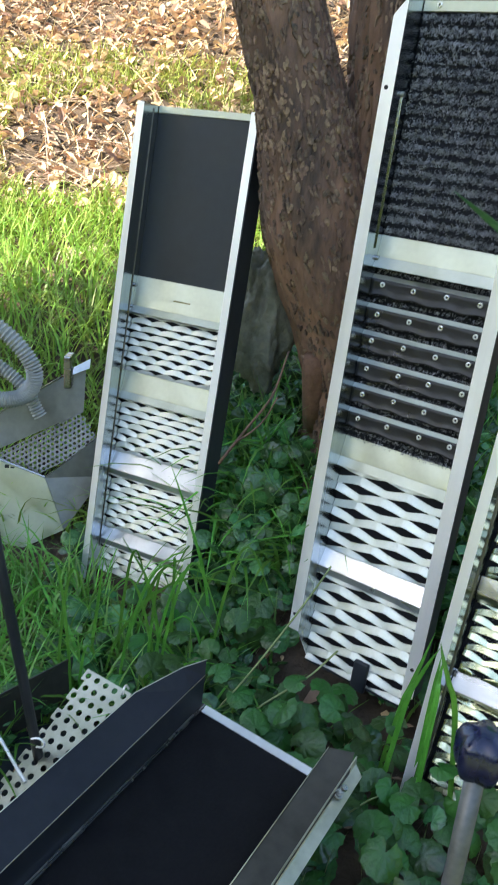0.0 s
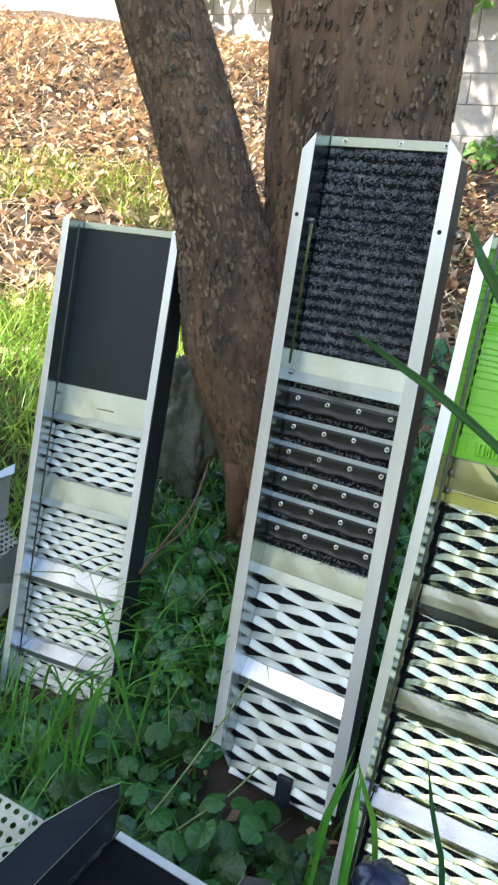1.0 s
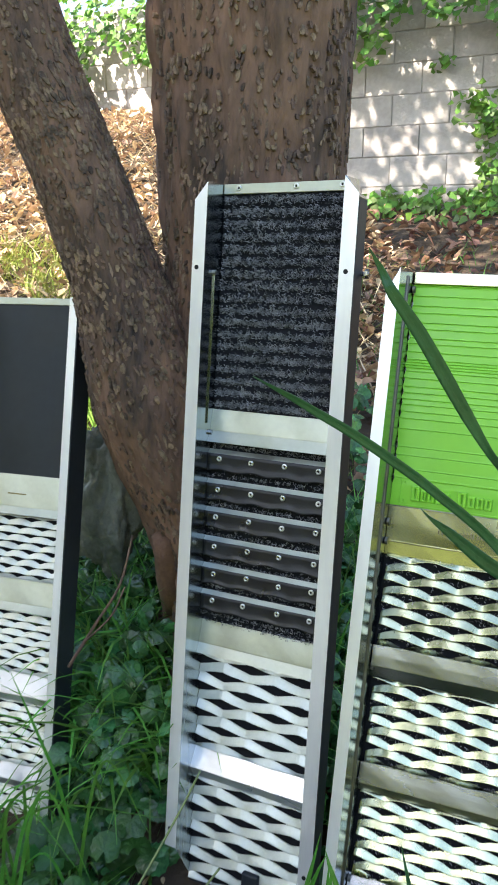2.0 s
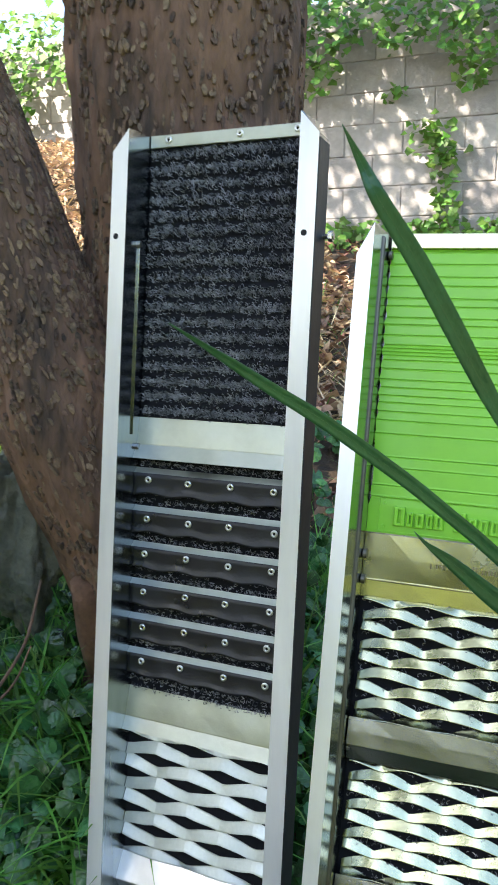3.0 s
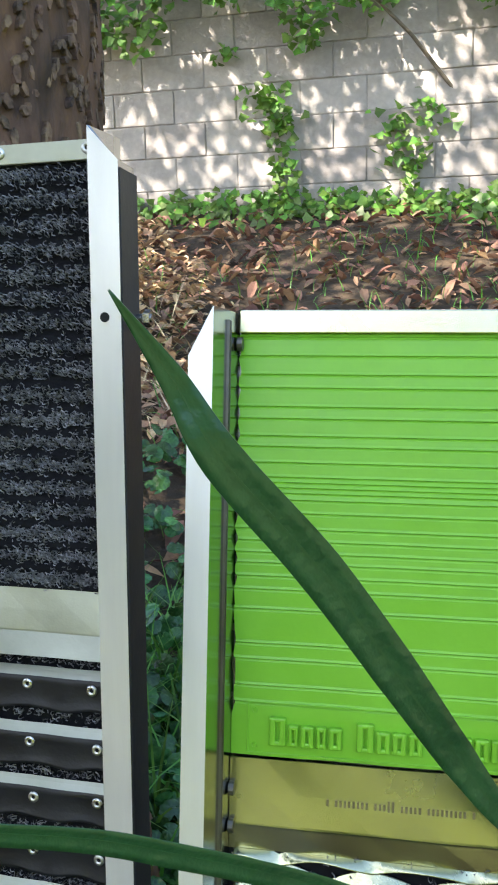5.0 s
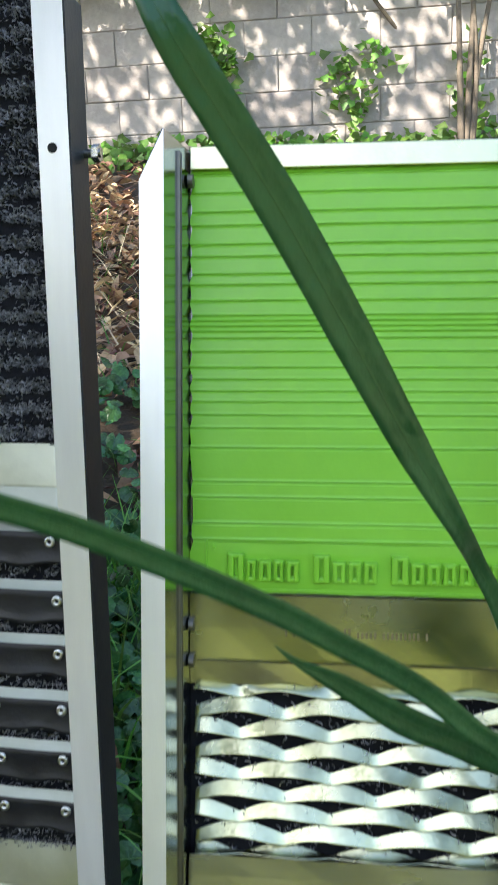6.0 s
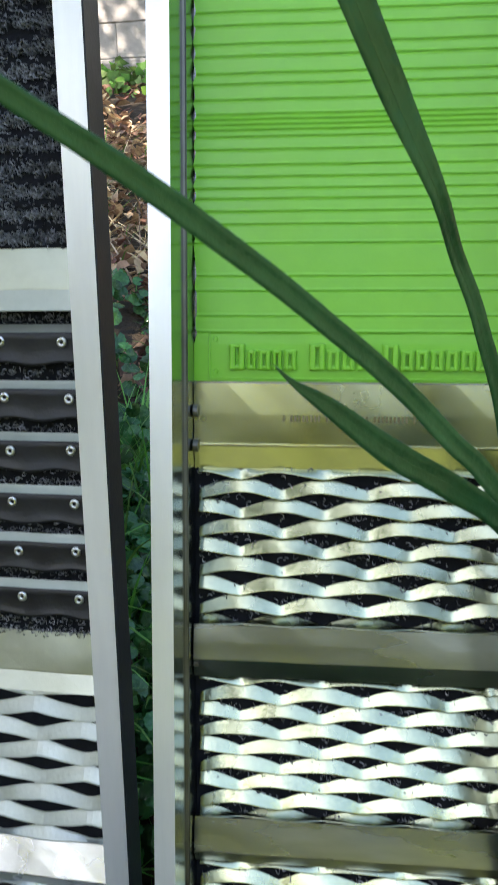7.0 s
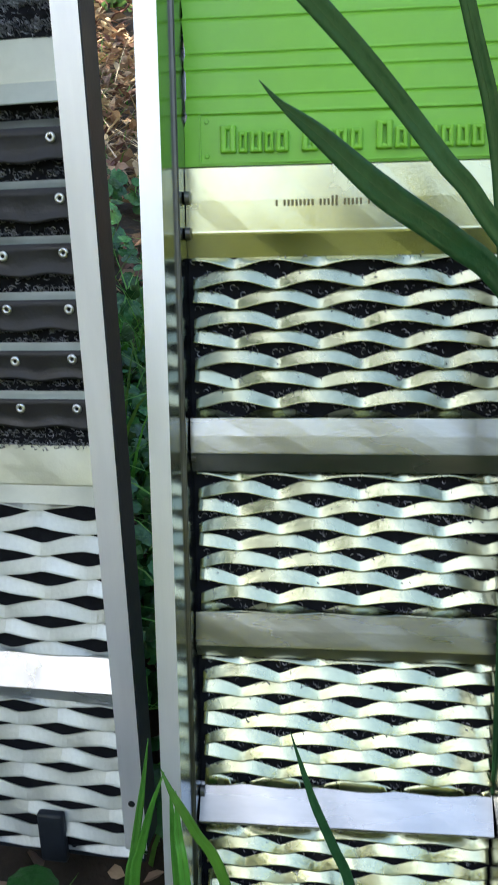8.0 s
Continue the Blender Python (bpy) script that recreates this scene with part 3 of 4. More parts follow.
part("lower_mat", slab(CL, CR, -0.218, 0.500, 0.0, 0.002, 0), M_PILEBASE, box_c)
pile(box_c, CL + 0.005, CR - 0.003, -0.2, 0.5, 0.001, 0.012, 4000, rng)
for v in (0.5449, 0.5165, 0.3305, 0.1582, 0.013, 0.88):
    part("wall_screw", cyl(bmesh.new(), (CL, -0.010, v), (CL + 0.004, -0.010, v), 0.0052, seg=12), M_BROWNMETAL, box_c)


# ---- tree ----
def trunk_mesh(points, radii, seed, name, parent, flakes):
    r = np.random.default_rng(seed)
    pts = catmull(points, 18)
    rad = np.interp(np.arange(len(pts)), np.arange(len(radii)) * 18, radii)
    seg = 110
    bm = bmesh.new()
    rings = []
    frames = []
    for i, p in enumerate(pts):
        d = Vector(pts[min(i + 1, len(pts) - 1)] - pts[max(i - 1, 0)]).normalized()
        x = Vector((1, 0, 0))
        x = (x - d * x.dot(d)).normalized()
        y = d.cross(x)
        frames.append((Vector(p), x, y, d, rad[i]))
        ring = []
        for k in range(seg):
            th = 2 * math.pi * k / seg
            q = Vector(p) + (x * math.cos(th) + y * math.sin(th)) * rad[i]
            lump = 0.10 * noise.noise(Vector((math.cos(th) * 1.6 + seed, math.sin(th) * 1.6, p[2] * 2.2)))
            ridge = 0.13 * abs(noise.noise(Vector((th * 8.0, seed, p[2] * 7.0)))) - 0.03 + 0.02 * noise.noise(q * 45)
            ring.append(bm.verts.new(Vector(p) + (x * math.cos(th) + y * math.sin(th)) * rad[i] * (1 + lump + ridge)))
        rings.append(ring)
    for a, b in zip(rings, rings[1:]):
        for k in range(seg):
            bm.faces.new((a[k], a[(k + 1) % seg], b[(k + 1) % seg], b[k]))
    tr = part(name, bm, M_BARK, parent, smooth=True)
    verts, faces = [], []
    for _ in range(flakes):
        i = r.uniform(0, len(frames) - 1.001)
        p, x, y, d, rr = frames[int(i)]
        p2 = frames[int(i) + 1][0]
        p = p.lerp(p2, i - int(i))
        th = r.uniform(0, 6.283)
        n = x * math.cos(th) + y * math.sin(th)
        t = d.cross(n)
        lump = 0.10 * noise.noise(Vector((math.cos(th) * 1.6 + seed, math.sin(th) * 1.6, p[2] * 2.2)))
        c = p + n * (rr * (1.010 + lump) + 0.0006)
        w, h = r.uniform(0.002, 0.0045), r.uniform(0.004, 0.010)
        base = len(verts)
        tilt = r.uniform(-0.35, 0.35)
        dd = (d + t * tilt).normalized()
        k = 6
        for j in range(k):
            a = 2 * math.pi * j / k
            e = r.uniform(0.7, 1.15)
            verts.append(c + t * math.cos(a) * w * e + dd * math.sin(a) * h * e + n * (0.0002 + 0.0012 * r.random()))
        for j in range(k):
            a = 2 * math.pi * j / k
            verts.append(c + t * math.cos(a) * w * 1.1 + dd * math.sin(a) * h * 1.1 - n * 0.008)
        faces.append(tuple(base + j for j in range(k)))
        for j in range(k):
            faces.append((base + j, base + k + j, base + k + (j + 1) % k, base + (j + 1) % k))
    fl = soup("rough_bark", verts, faces, M_FLAKE, tr)
    tagged(fl, "rough grey-brown bark flakes", kind="stuff")
    return tr

def leaf_cloud(r, centre, radii, count, size, thin=0.0):
    """Pointed leaves in clumps through an uneven crown."""
    verts, faces = [], []
    clumps = max(8, count // 26)
    for _ in range(clumps):
        q = r.normal(size=3)
        q = q / np.linalg.norm(q) * r.uniform(0.15, 1.0) ** 0.5
        c = np.array(centre) + q * np.array(radii)
        for _ in range(count // clumps):
            p = c + r.normal(0, 0.16, 3)
            d = r.normal(size=3)
            d /= np.linalg.norm(d)
            s = np.cross(d, r.normal(size=3))
            s /= np.linalg.norm(s)
            L, Wd = size * r.uniform(0.7, 1.3), size * r.uniform(0.35, 0.5)
            b = len(verts)
            verts += [p, p + d * L * 0.45 + s * Wd, p + d * L, p + d * L * 0.45 - s * Wd]
            faces.append((b, b + 1, b + 2, b + 3))
    return verts, faces

tree = thing("tree", pose(0.32, 1.95, 0.3), "large rough-barked garden tree with two stems growing from one base", "tree")
inv = tree.matrix_world.inverted()
def to_tree(pts):
    return [tuple(inv @ Vector(p)) for p in pts]
trunk_mesh(to_tree([(0.34, 1.96, 0.05), (0.336, 1.92, 0.45), (0.336, 1.86, 0.8), (0.334, 1.82, 1.15), (0.332, 1.82, 1.45), (0.325, 1.83, 1.9), (0.30, 1.88, 2.6), (0.25, 1.9, 3.6)]), [0.25, 0.180, 0.160, 0.158, 0.172, 0.195, 0.17, 0.12], 3, "trunk", tree, 9500)
trunk_mesh(to_tree([(0.33, 1.90, 0.30), (0.265, 1.84, 0.62), (0.155, 1.79, 0.89), (0.092, 1.78, 1.09), (0.018, 1.78, 1.30), (-0.060, 1.79, 1.50), (-0.28, 1.83, 2.15), (-0.8, 1.9, 3.3)]), [0.15, 0.115, 0.112, 0.080, 0.070, 0.070, 0.066, 0.05], 7, "side_stem", tree, 6500)
for a, b, ra in (((0.30, 1.95, 2.6), (1.4, 2.9, 4.2), 0.09), ((0.27, 1.92, 3.2), (-0.6, 0.9, 4.4), 0.08), ((-0.5, 1.87, 2.7), (-1.6, 1.2, 3.8), 0.05), ((0.25, 1.9, 3.6), (0.5, 2.6, 5.4), 0.08)):
    mid = tuple((p + q) / 2 + o for p, q, o in zip(a, b, (0.05, 0.1, 0.25)))
    part("limb", tube(to_tree(catmull([a, mid, b], 6)), np.linspace(ra, ra * 0.35, 13), 10, 0.08, random.Random(5)), M_BARK, tree, smooth=True)
lv, lf = leaf_cloud(np.random.default_rng(11), (-0.4, 3.4, 4.9), (2.9, 2.6, 1.0), 10500, 0.10)
crown = soup("crown", [inv @ Vector(v) for v in lv], lf, M_IVY, tree)
crown["label"] = "sparse green leaf crown"
# extra limb and leaves out of view, added to dapple the ground behind the boxes
part("limb", tube(to_tree(catmull([(-0.5, 1.87, 2.7), (-1.8, 2.0, 4.1), (-3.2, 1.7, 4.9)], 6)), np.linspace(0.05, 0.018, 13), 10, 0.08, random.Random(6)), M_BARK, tree, smooth=True)
lv, lf = leaf_cloud(np.random.default_rng(13), (-3.3, 1.7, 4.9), (1.3, 1.1, 0.6), 3200, 0.10)
soup("crown", [inv @ Vector(v) for v in lv], lf, M_IVY, tree)["label"] = "unseen leaf spray on an added limb, to dapple the ground"
part("root_stub", tube(to_tree([(0.190, 1.84, 0.46), (0.178, 1.80, 0.53), (0.170, 1.775, 0.59), (0.166, 1.765, 0.63)]), [0.030, 0.026, 0.023, 0.020], 14, 0.10, random.Random(12)), M_STUB, tree, "brown cut stub", smooth=True)
# unseen tree added behind the path, so that its shade falls on the boxes
shade_tree = thing("tree", pose(-3.1, -0.1, 0.0, 0, 0, 0), "unseen leafy tree added to shade the boxes", "tree")
part("trunk", tube([(0, 0, -0.1), (0.05, 0, 1.2), (0.0, 0.1, 2.4), (0.1, 0.1, 3.6)], [0.2, 0.15, 0.12, 0.07], 16, 0.05, random.Random(2)), M_BARK, shade_tree, smooth=True)
for q in ((1.0, 0.5, 3.4), (-0.9, 0.3, 3.5), (0.2, -0.9, 3.6), (0.4, 0.9, 3.7)):
    part("limb", tube(catmull([(0.02, 0.08, 2.0), (q[0] * 0.5, q[1] * 0.5, 2.9), q], 5), np.linspace(0.08, 0.025, 11), 8, 0.06, random.Random(3)), M_BARK, shade_tree, smooth=True)
lv, lf = leaf_cloud(np.random.default_rng(12), (0, 0, 3.5), (1.8, 1.35, 0.9), 11500, 0.12)
soup("crown", lv, lf, M_IVY, shade_tree)["label"] = "dense green leaf crown"

# ---- garden wall of concrete blocks ----
WALL_AT, WALL_YAW = Vector((1.75, 6.2, 0.0)), -33.0
WM = pose(*WALL_AT, 0, 0, WALL_YAW)
wall = thing("wall_back", WM, "weathered grey concrete block garden wall, dappled with sun", "wall", kind="structure")
part("wall_core", slab(-7.0, 6.0, 1.0, 3.05, -0.20, -0.012, 0), M_MORTAR, wall, "mortar joints")
blk = slab(-0.197, 0.197, -0.0972, 0.0972, -0.05, -0.004, 0.005)
block = part("concrete_block", blk, M_BLOCK, wall)
first = True
wr = random.Random(8)
for j in range(9):
    for i in range(24):
        s = -5.0 + 0.4 * i + (0.2 if j % 2 else 0)
        ob = block if first else new("concrete_block", block.data)
        first = False
        ob.parent = wall
        ob.matrix_basis = pose(s, wr.uniform(-0.004, 0.002), 1.35 + 0.2 * j, wr.uniform(-0.5, 0.5), 0, wr.uniform(-0.5, 0.5))

def on_wall(s, z, out=0.0):
    return WM @ Vector((s, -out, z))

# ---- plants ----
def blades(r, roots, length, width, lean, curl, seg=5, heading=None):
    """Bent tapering grass blades from the given roots."""
    verts, faces = [], []
    for k, p in enumerate(roots):
        a = r.uniform(0, 6.283) if heading is None else heading + r.normal(0, 0.5)
        L, w = length * r.uniform(0.55, 1.3), width * r.uniform(0.6, 1.25)
        d = np.array([math.cos(a), math.sin(a), 0])
        side = np.array([-d[1], d[0], 0])
        th = abs(r.normal(lean, 0.22))
        bend = curl * r.uniform(0.3, 1.5)
        q = np.array(p, float)
        b = len(verts)
        for i in range(seg + 1):
            f = i / seg
            ww = w * (1 - f ** 1.6) * 0.5 + 0.0002
            verts.append(q + side * ww)
            verts.append(q - side * ww + np.array([0, 0, ww * 0.5]))
            ang = th + bend * f
            q = q + (d * math.sin(ang) + np.array([0, 0, math.cos(ang)])) * (L / seg)
        for i in range(seg):
            c = b + 2 * i
            faces.append((c, c + 1, c + 3, c + 2))
    return verts, faces

def crenate_leaf(size, r):
    """One round, scalloped leaf with a notch at the stalk and a raised blade; it lies round the origin, tip along +x."""
    n = 22
    vs = [(-0.12 * size, 0, 0)]
    for k in range(n):
        th = math.pi * (-0.90 + 1.80 * k / (n - 1))
        rad = 0.5 * size * (1 + (0.055 if k % 2 else -0.03)) * (1 - 0.12 * abs(math.sin(th * 0.5)))
        z = 0.10 * size * math.cos(2 * th) * 0.6 - 0.08 * size * (rad / size * 2) ** 2
        vs.append((rad * math.cos(th), rad * math.sin(th) * 1.05, z))
    inner = [(0.5 * (v[0] + vs[0][0]) , 0.5 * v[1], 0.03 * size + (0.034 * size if k % 3 == 0 else -0.012 * size)) for k, v in enumerate(vs[1:])]
    base = len(vs)
    vs += inner
    fs = []
    for k in range(n - 1):
        fs.append((0, base + k, base + k + 1))
        fs.append((base + k, 1 + k, 2 + k, base + k + 1))
    return np.array(vs), fs

LEAF_V, LEAF_F = crenate_leaf(1.0, None)

def leaf_matrix(r, p, size, tilt=0.45, face=None):
    yaw = r.uniform(0, 360)
    m = Matrix.Translation(p) @ Euler((r.normal(0, tilt) + (face or 0), r.normal(0, tilt), radians(yaw))).to_matrix().to_4x4()
    return m @ Matrix.Scale(size, 4)

def leaf_bed(r, places, size, tilt=0.45, toward=0.0):
    """Many scalloped leaves on thin stalks as one soup; toward leans them to -y."""
    verts, faces = [], []
    for p in places:
        s = size * r.uniform(0.5, 1.25)
        R = (Euler((toward + r.normal(0, tilt), r.normal(0, tilt), 0)).to_matrix() @ Euler((0, 0, r.uniform(0, 6.283))).to_matrix())
        R = np.array(R)
        b = len(verts)
        verts += list((LEAF_V * s) @ R.T + np.array(p))
        faces += [tuple(b + i for i in f) for f in LEAF_F]
    return verts, faces

def scatter(r, n, x0, x1, y0, y1, lift=0.0, keep=None):
    out = []
    while len(out) < n:
        x, y = r.uniform(x0, x1), r.uniform(y0, y1)
        if keep is None or keep(x, y):
            out.append((x, y, float(ground_z(x, y)) + lift * r.random()))
    return out

r = np.random.default_rng(21)
# shaded ground cover of scalloped leaves below and between the boxes
def clear_of_boxes(x, y):
    # stay in front of or well beside the leaning boxes
    for M, u0, u1 in ((MA, -0.01, 0.27), (MB, -0.01, 0.265), (MC, -0.03, 0.29)):
        q = M.inverted() @ Vector((x, y, 0.12))
        if u0 - 0.01 < q.x < u1 + 0.01 and -0.085 < q.y < 0.05:
            return False
    q = HM.inverted() @ Vector((x, y, 0.2))
    return not (-0.07 < q.x < 0.30 and -0.03 < q.y < 0.9)

HM = pose(0.025, 1.22, 0.187, 0, -7.0, -27.0 + 180)
bed = [p for p in scatter(r, 1500, -0.35, 0.9, 0.75, 1.85, 0.0, clear_of_boxes)]
bed = [(x, y, z + r.uniform(0.02, 0.09)) for x, y, z in bed if y > 1.3 or r.random() < 0.35]
bed_v, bed_f = leaf_bed(r, bed, 0.050, 0.4, 0.25)
tagged(soup("ground_cover", bed_v, bed_f, M_LEAF, smooth=True), "shaded bed of round scalloped green leaves", "ground cover", kind="stuff")
slope = [p for p in scatter(r, 2300, -0.1, 0.75, 1.62, 2.35, 0.0, clear_of_boxes)]
slope = [(x, y, z + r.uniform(0.03, 0.22)) for x, y, z in slope]
sv, sf = leaf_bed(r, slope, 0.044, 0.55, 0.75)
tagged(soup("ivy_bank", sv, sf, M_LEAF, smooth=True), "bank of bluish green scalloped leaves beneath the tree", "ground cover", kind="stuff")
# the nearest leaves, one by one
plant = thing("ground_cover_plant", pose(0.3, 1.3, 0.03), "low plant with large round scalloped green leaves", "plant")
leaf_me = bpy.data.meshes.new("leaf")
leaf_me.from_pydata([tuple(v) for v in LEAF_V], [], LEAF_F)
leaf_me.materials.append(M_LEAFOB)
leaf_me.polygons.foreach_set("use_smooth", [True] * len(leaf_me.polygons))
pinv = plant.matrix_world.inverted()
near = scatter(r, 290, -0.15, 0.66, 0.72, 1.58, 0.0, clear_of_boxes)
for x, y, z in near:
    ob = new("leaf", leaf_me)
    ob.parent = plant
    p = Vector((x, y, z + r.uniform(0.06, 0.17)))
    m = Matrix.Translation(p) @ Euler((0.3 + r.normal(0, 0.3), r.normal(0, 0.3), 0)).to_matrix().to_4x4() @ Matrix.Rotation(r.uniform(0, 6.28), 4, "Z") @ Matrix.Scale(r.uniform(0.036, 0.066), 4)
    ob.matrix_basis = pinv @ m
sv, sf = blades(r, [(x, y, z) for x, y, z in near], 0.09, 0.002, 0.15, 0.3, 3)
tagged(soup("stalks", [pinv @ Vector(v) for v in sv], sf, M_STEM, plant), "thin pale green stalks", kind="stuff")

# grass: long blades round the boxes, meadow on the bank
back = [(x, y, z + r.uniform(0.02, 0.12)) for x, y, z in scatter(r, 900, 0.45, 1.5, 1.9, 3.2)]
sv, sf = leaf_bed(r, back, 0.045, 0.5, 0.5)
tagged(soup("ground_cover", sv, sf, M_LEAF, smooth=True), "dark green leaves behind the boxes", "ground cover", kind="stuff")
g = scatter(r, 1700, -0.85, 0.02, 1.15, 1.75, 0.0, clear_of_boxes)
gv_, gf_ = blades(r, g, 0.17, 0.007, 0.3, 1.3, 6)
tagged(soup("long_grass", gv_, gf_, M_GRASS), "long arching green grass round the small sluice box", "grass", kind="stuff")
g = scatter(r, 650, 0.0, 0.62, 1.75, 2.45) + scatter(r, 330, -0.02, 0.4, 1.65, 2.05, 0, clear_of_boxes) + scatter(r, 560, -0.03, 0.28, 1.70, 1.95, 0, clear_of_boxes)
gv_, gf_ = blades(r, g, 0.30, 0.009, 0.3, 1.6, 6)
tagged(soup("long_grass", gv_, gf_, M_GRASS), "drooping green grass beneath the tree", "grass", kind="stuff")
g = scatter(r, 150, 0.05, 0.75, 1.2, 1.7, 0, clear_of_boxes)
gv_, gf_ = blades(r, g, 0.14, 0.007, 0.4, 1.4, 5)
tagged(soup("short_grass", gv_, gf_, M_GRASS), "short green grass between the boxes", "grass", kind="stuff")
g = scatter(r, 9500, -1.9, 0.1, 1.85, 3.3)
gv_, gf_ = blades(r, g, 0.15, 0.0065, 0.5, 1.2, 4)
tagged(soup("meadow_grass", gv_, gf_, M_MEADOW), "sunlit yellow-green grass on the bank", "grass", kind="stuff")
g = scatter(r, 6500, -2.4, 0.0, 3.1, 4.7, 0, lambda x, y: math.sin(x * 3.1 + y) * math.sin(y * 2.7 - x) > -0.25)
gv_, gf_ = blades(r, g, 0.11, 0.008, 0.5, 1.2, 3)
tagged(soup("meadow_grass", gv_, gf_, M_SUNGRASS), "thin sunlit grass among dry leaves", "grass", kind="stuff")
lr = np.random.default_rng(77)
g = scatter(lr, 260, 0.52, 0.78, 1.9, 2.35)
gv_, gf_ = blades(lr, g, 0.36, 0.008, 0.25, 1.2, 6)
tagged(soup("tall_grass", gv_, gf_, M_GRASS), "tall green grass in the gap behind two boxes", "grass", kind="stuff")
# never in view: added to give the plates something yellow-green to reflect
g = scatter(lr, 17000, -4.5, 0.9, -5.5, -0.25)
gv_, gf_ = blades(lr, g, 0.10, 0.017, 0.8, 1.2, 3)
tagged(soup("lawn_grass", gv_, gf_, M_SUNGRASS), "unseen yellow-green lawn grass added for reflections in the metal", "grass", kind="stuff")
g = scatter(r, 900, 0.4, 3.2, 2.2, 5.0)
gv_, gf_ = blades(r, g, 0.13, 0.006, 0.5, 1.2, 3)
tagged(soup("meadow_grass", gv_, gf_, M_GRASS), "tufts of grass behind the boxes", "grass", kind="stuff")

# dry leaves and stems on the bank
def litter(r, places, size):
    verts, faces = [], []
    for p in places:
        s = size * r.uniform(0.5, 1.4)
        a, t1, t2 = r.uniform(0, 6.28), r.normal(0, 0.5), r.normal(0, 0.5)
        d = np.array([math.cos(a), math.sin(a), t1])
        e = np.array([-math.sin(a), math.cos(a), t2])
        q = np.array(p) + (0, 0, 0.012)
        b = len(verts)
        verts += [q - d * s, q - d * s * 0.3 + e * s * 0.45 + (0, 0, s * 0.3), q + d * s * 0.4 + e * s * 0.4 + (0, 0, s * 0.2), q + d * s, q + d * s * 0.3 - e * s * 0.45 + (0, 0, s * 0.3), q - d * s * 0.4 - e * s * 0.4 + (0, 0, s * 0.2)]
        faces += [(b, b + 1, b + 2, b + 3), (b, b + 3, b + 4, b + 5)]
    return verts, faces
lv, lf = litter(r, scatter(r, 12000, -2.8, 1.5, 3.2, 7.2, 0.05), 0.026)
tagged(soup("leaf_litter", lv, lf, M_LITTER), "dry brown fallen leaves on the sunny bank", "leaf litter", kind="stuff")
lv, lf = litter(r, scatter(r, 3500, 0.5, 4.2, 2.2, 6.3, 0.02), 0.034)
tagged(soup("leaf_litter", lv, lf, M_LITTERRED), "reddish fallen leaves behind the boxes", "leaf litter", kind="stuff")
lv, lf = litter(r, scatter(r, 160, -0.3, 0.8, 0.9, 1.9, 0.02), 0.016)
tagged(soup("leaf_litter", lv, lf, M_LITTER), "shaded dead leaves between stems", "leaf litter", kind="stuff")
g = scatter(r, 9000, -2.8, 1.2, 3.3, 7.0)
gv_, gf_ = blades(r, g, 0.24, 0.006, 1.15, 0.5, 3)
tagged(soup("dry_stems", gv_, gf_, M_LITTER2), "tangle of pale dry stems on the bank", "dry stems", kind="stuff")

# ivy along the wall's foot, on the wall and over its top
def ivy(name, r, places, size, label):
    verts, faces = [], []
    for p in places:
        s = size * r.uniform(0.6, 1.3)
        n = Vector((r.normal(0, 0.5) - 0.4, r.normal(0, 0.4) - 0.7, 0.55 + r.normal(0, 0.3))).normalized()
        x = n.orthogonal().normalized()
        x = Matrix.Rotation(r.uniform(0, 6.28), 3, n) @ x
        y = n.cross(x)
        b = len(verts)
        for q in ((-0.5, 0), (-0.25, 0.5), (0.05, 0.3), (0.6, 0), (0.05, -0.3), (-0.25, -0.5)):
            verts.append(Vector(p) + x * q[0] * s + y * q[1] * s)
        faces += [(b, b + 1, b + 2, b + 3), (b, b + 3, b + 4, b + 5)]
    return tagged(soup(name, verts, faces, M_IVY), label, "ivy", kind="stuff")
foot = []
for _ in range(1100):
    s = r.uniform(-1.2, 3.4)
    o = abs(r.normal(0, 0.16))
    p = on_wall(s, 0, 0.03 + o)
    foot.append((p.x, p.y, float(ground_z(p.x, p.y)) + 0.02 + r.random() * 0.13 * max(0.15, 1 - o * 2.5)))
ivy("ivy_border", r, foot, 0.06, "bright green ivy along the foot of the wall")
climb = []
for s0, z0, ds, dz, n in ((0.70, 1.75, 0.05, 0.10, 45), (0.66, 2.02, 0.07, 0.06, 55), (0.60, 2.16, 0.07, 0.05, 45), (1.44, 1.75, 0.08, 0.08, 50), (1.36, 1.95, 0.06, 0.05, 30), (1.58, 1.98, 0.06, 0.06, 30), (0.36, 2.42, 0.05, 0.03, 20), (2.1, 1.8, 0.06, 0.15, 60), (0.72, 1.62, 0.05, 0.05, 30)):
    for _ in range(n):
        climb.append(tuple(on_wall(r.normal(s0, ds), r.normal(z0, dz), 0.03 + 0.06 * r.random())))
ivy("climbing_ivy", r, climb, 0.055, "ivy climbing up the block wall")
over = []
for _ in range(6200):
    s = r.uniform(-3.2, 3.6)
    zz = 3.2 - 0.85 * r.random() ** 0.8
    if zz < 2.56 + 0.14 * math.sin(s * 5) + 0.1 * math.sin(s * 13):
        continue
    over.append(tuple(on_wall(s, zz, 0.05 + 0.35 * r.random())))
ivy("hanging_ivy", r, over, 0.058, "dark leafy ivy hanging over the wall top")
shrub = thing("shrub", Matrix.Translation(on_wall(2.05, 1.45, 0.35)), "bare thin-stemmed shrub before the wall", "shrub")
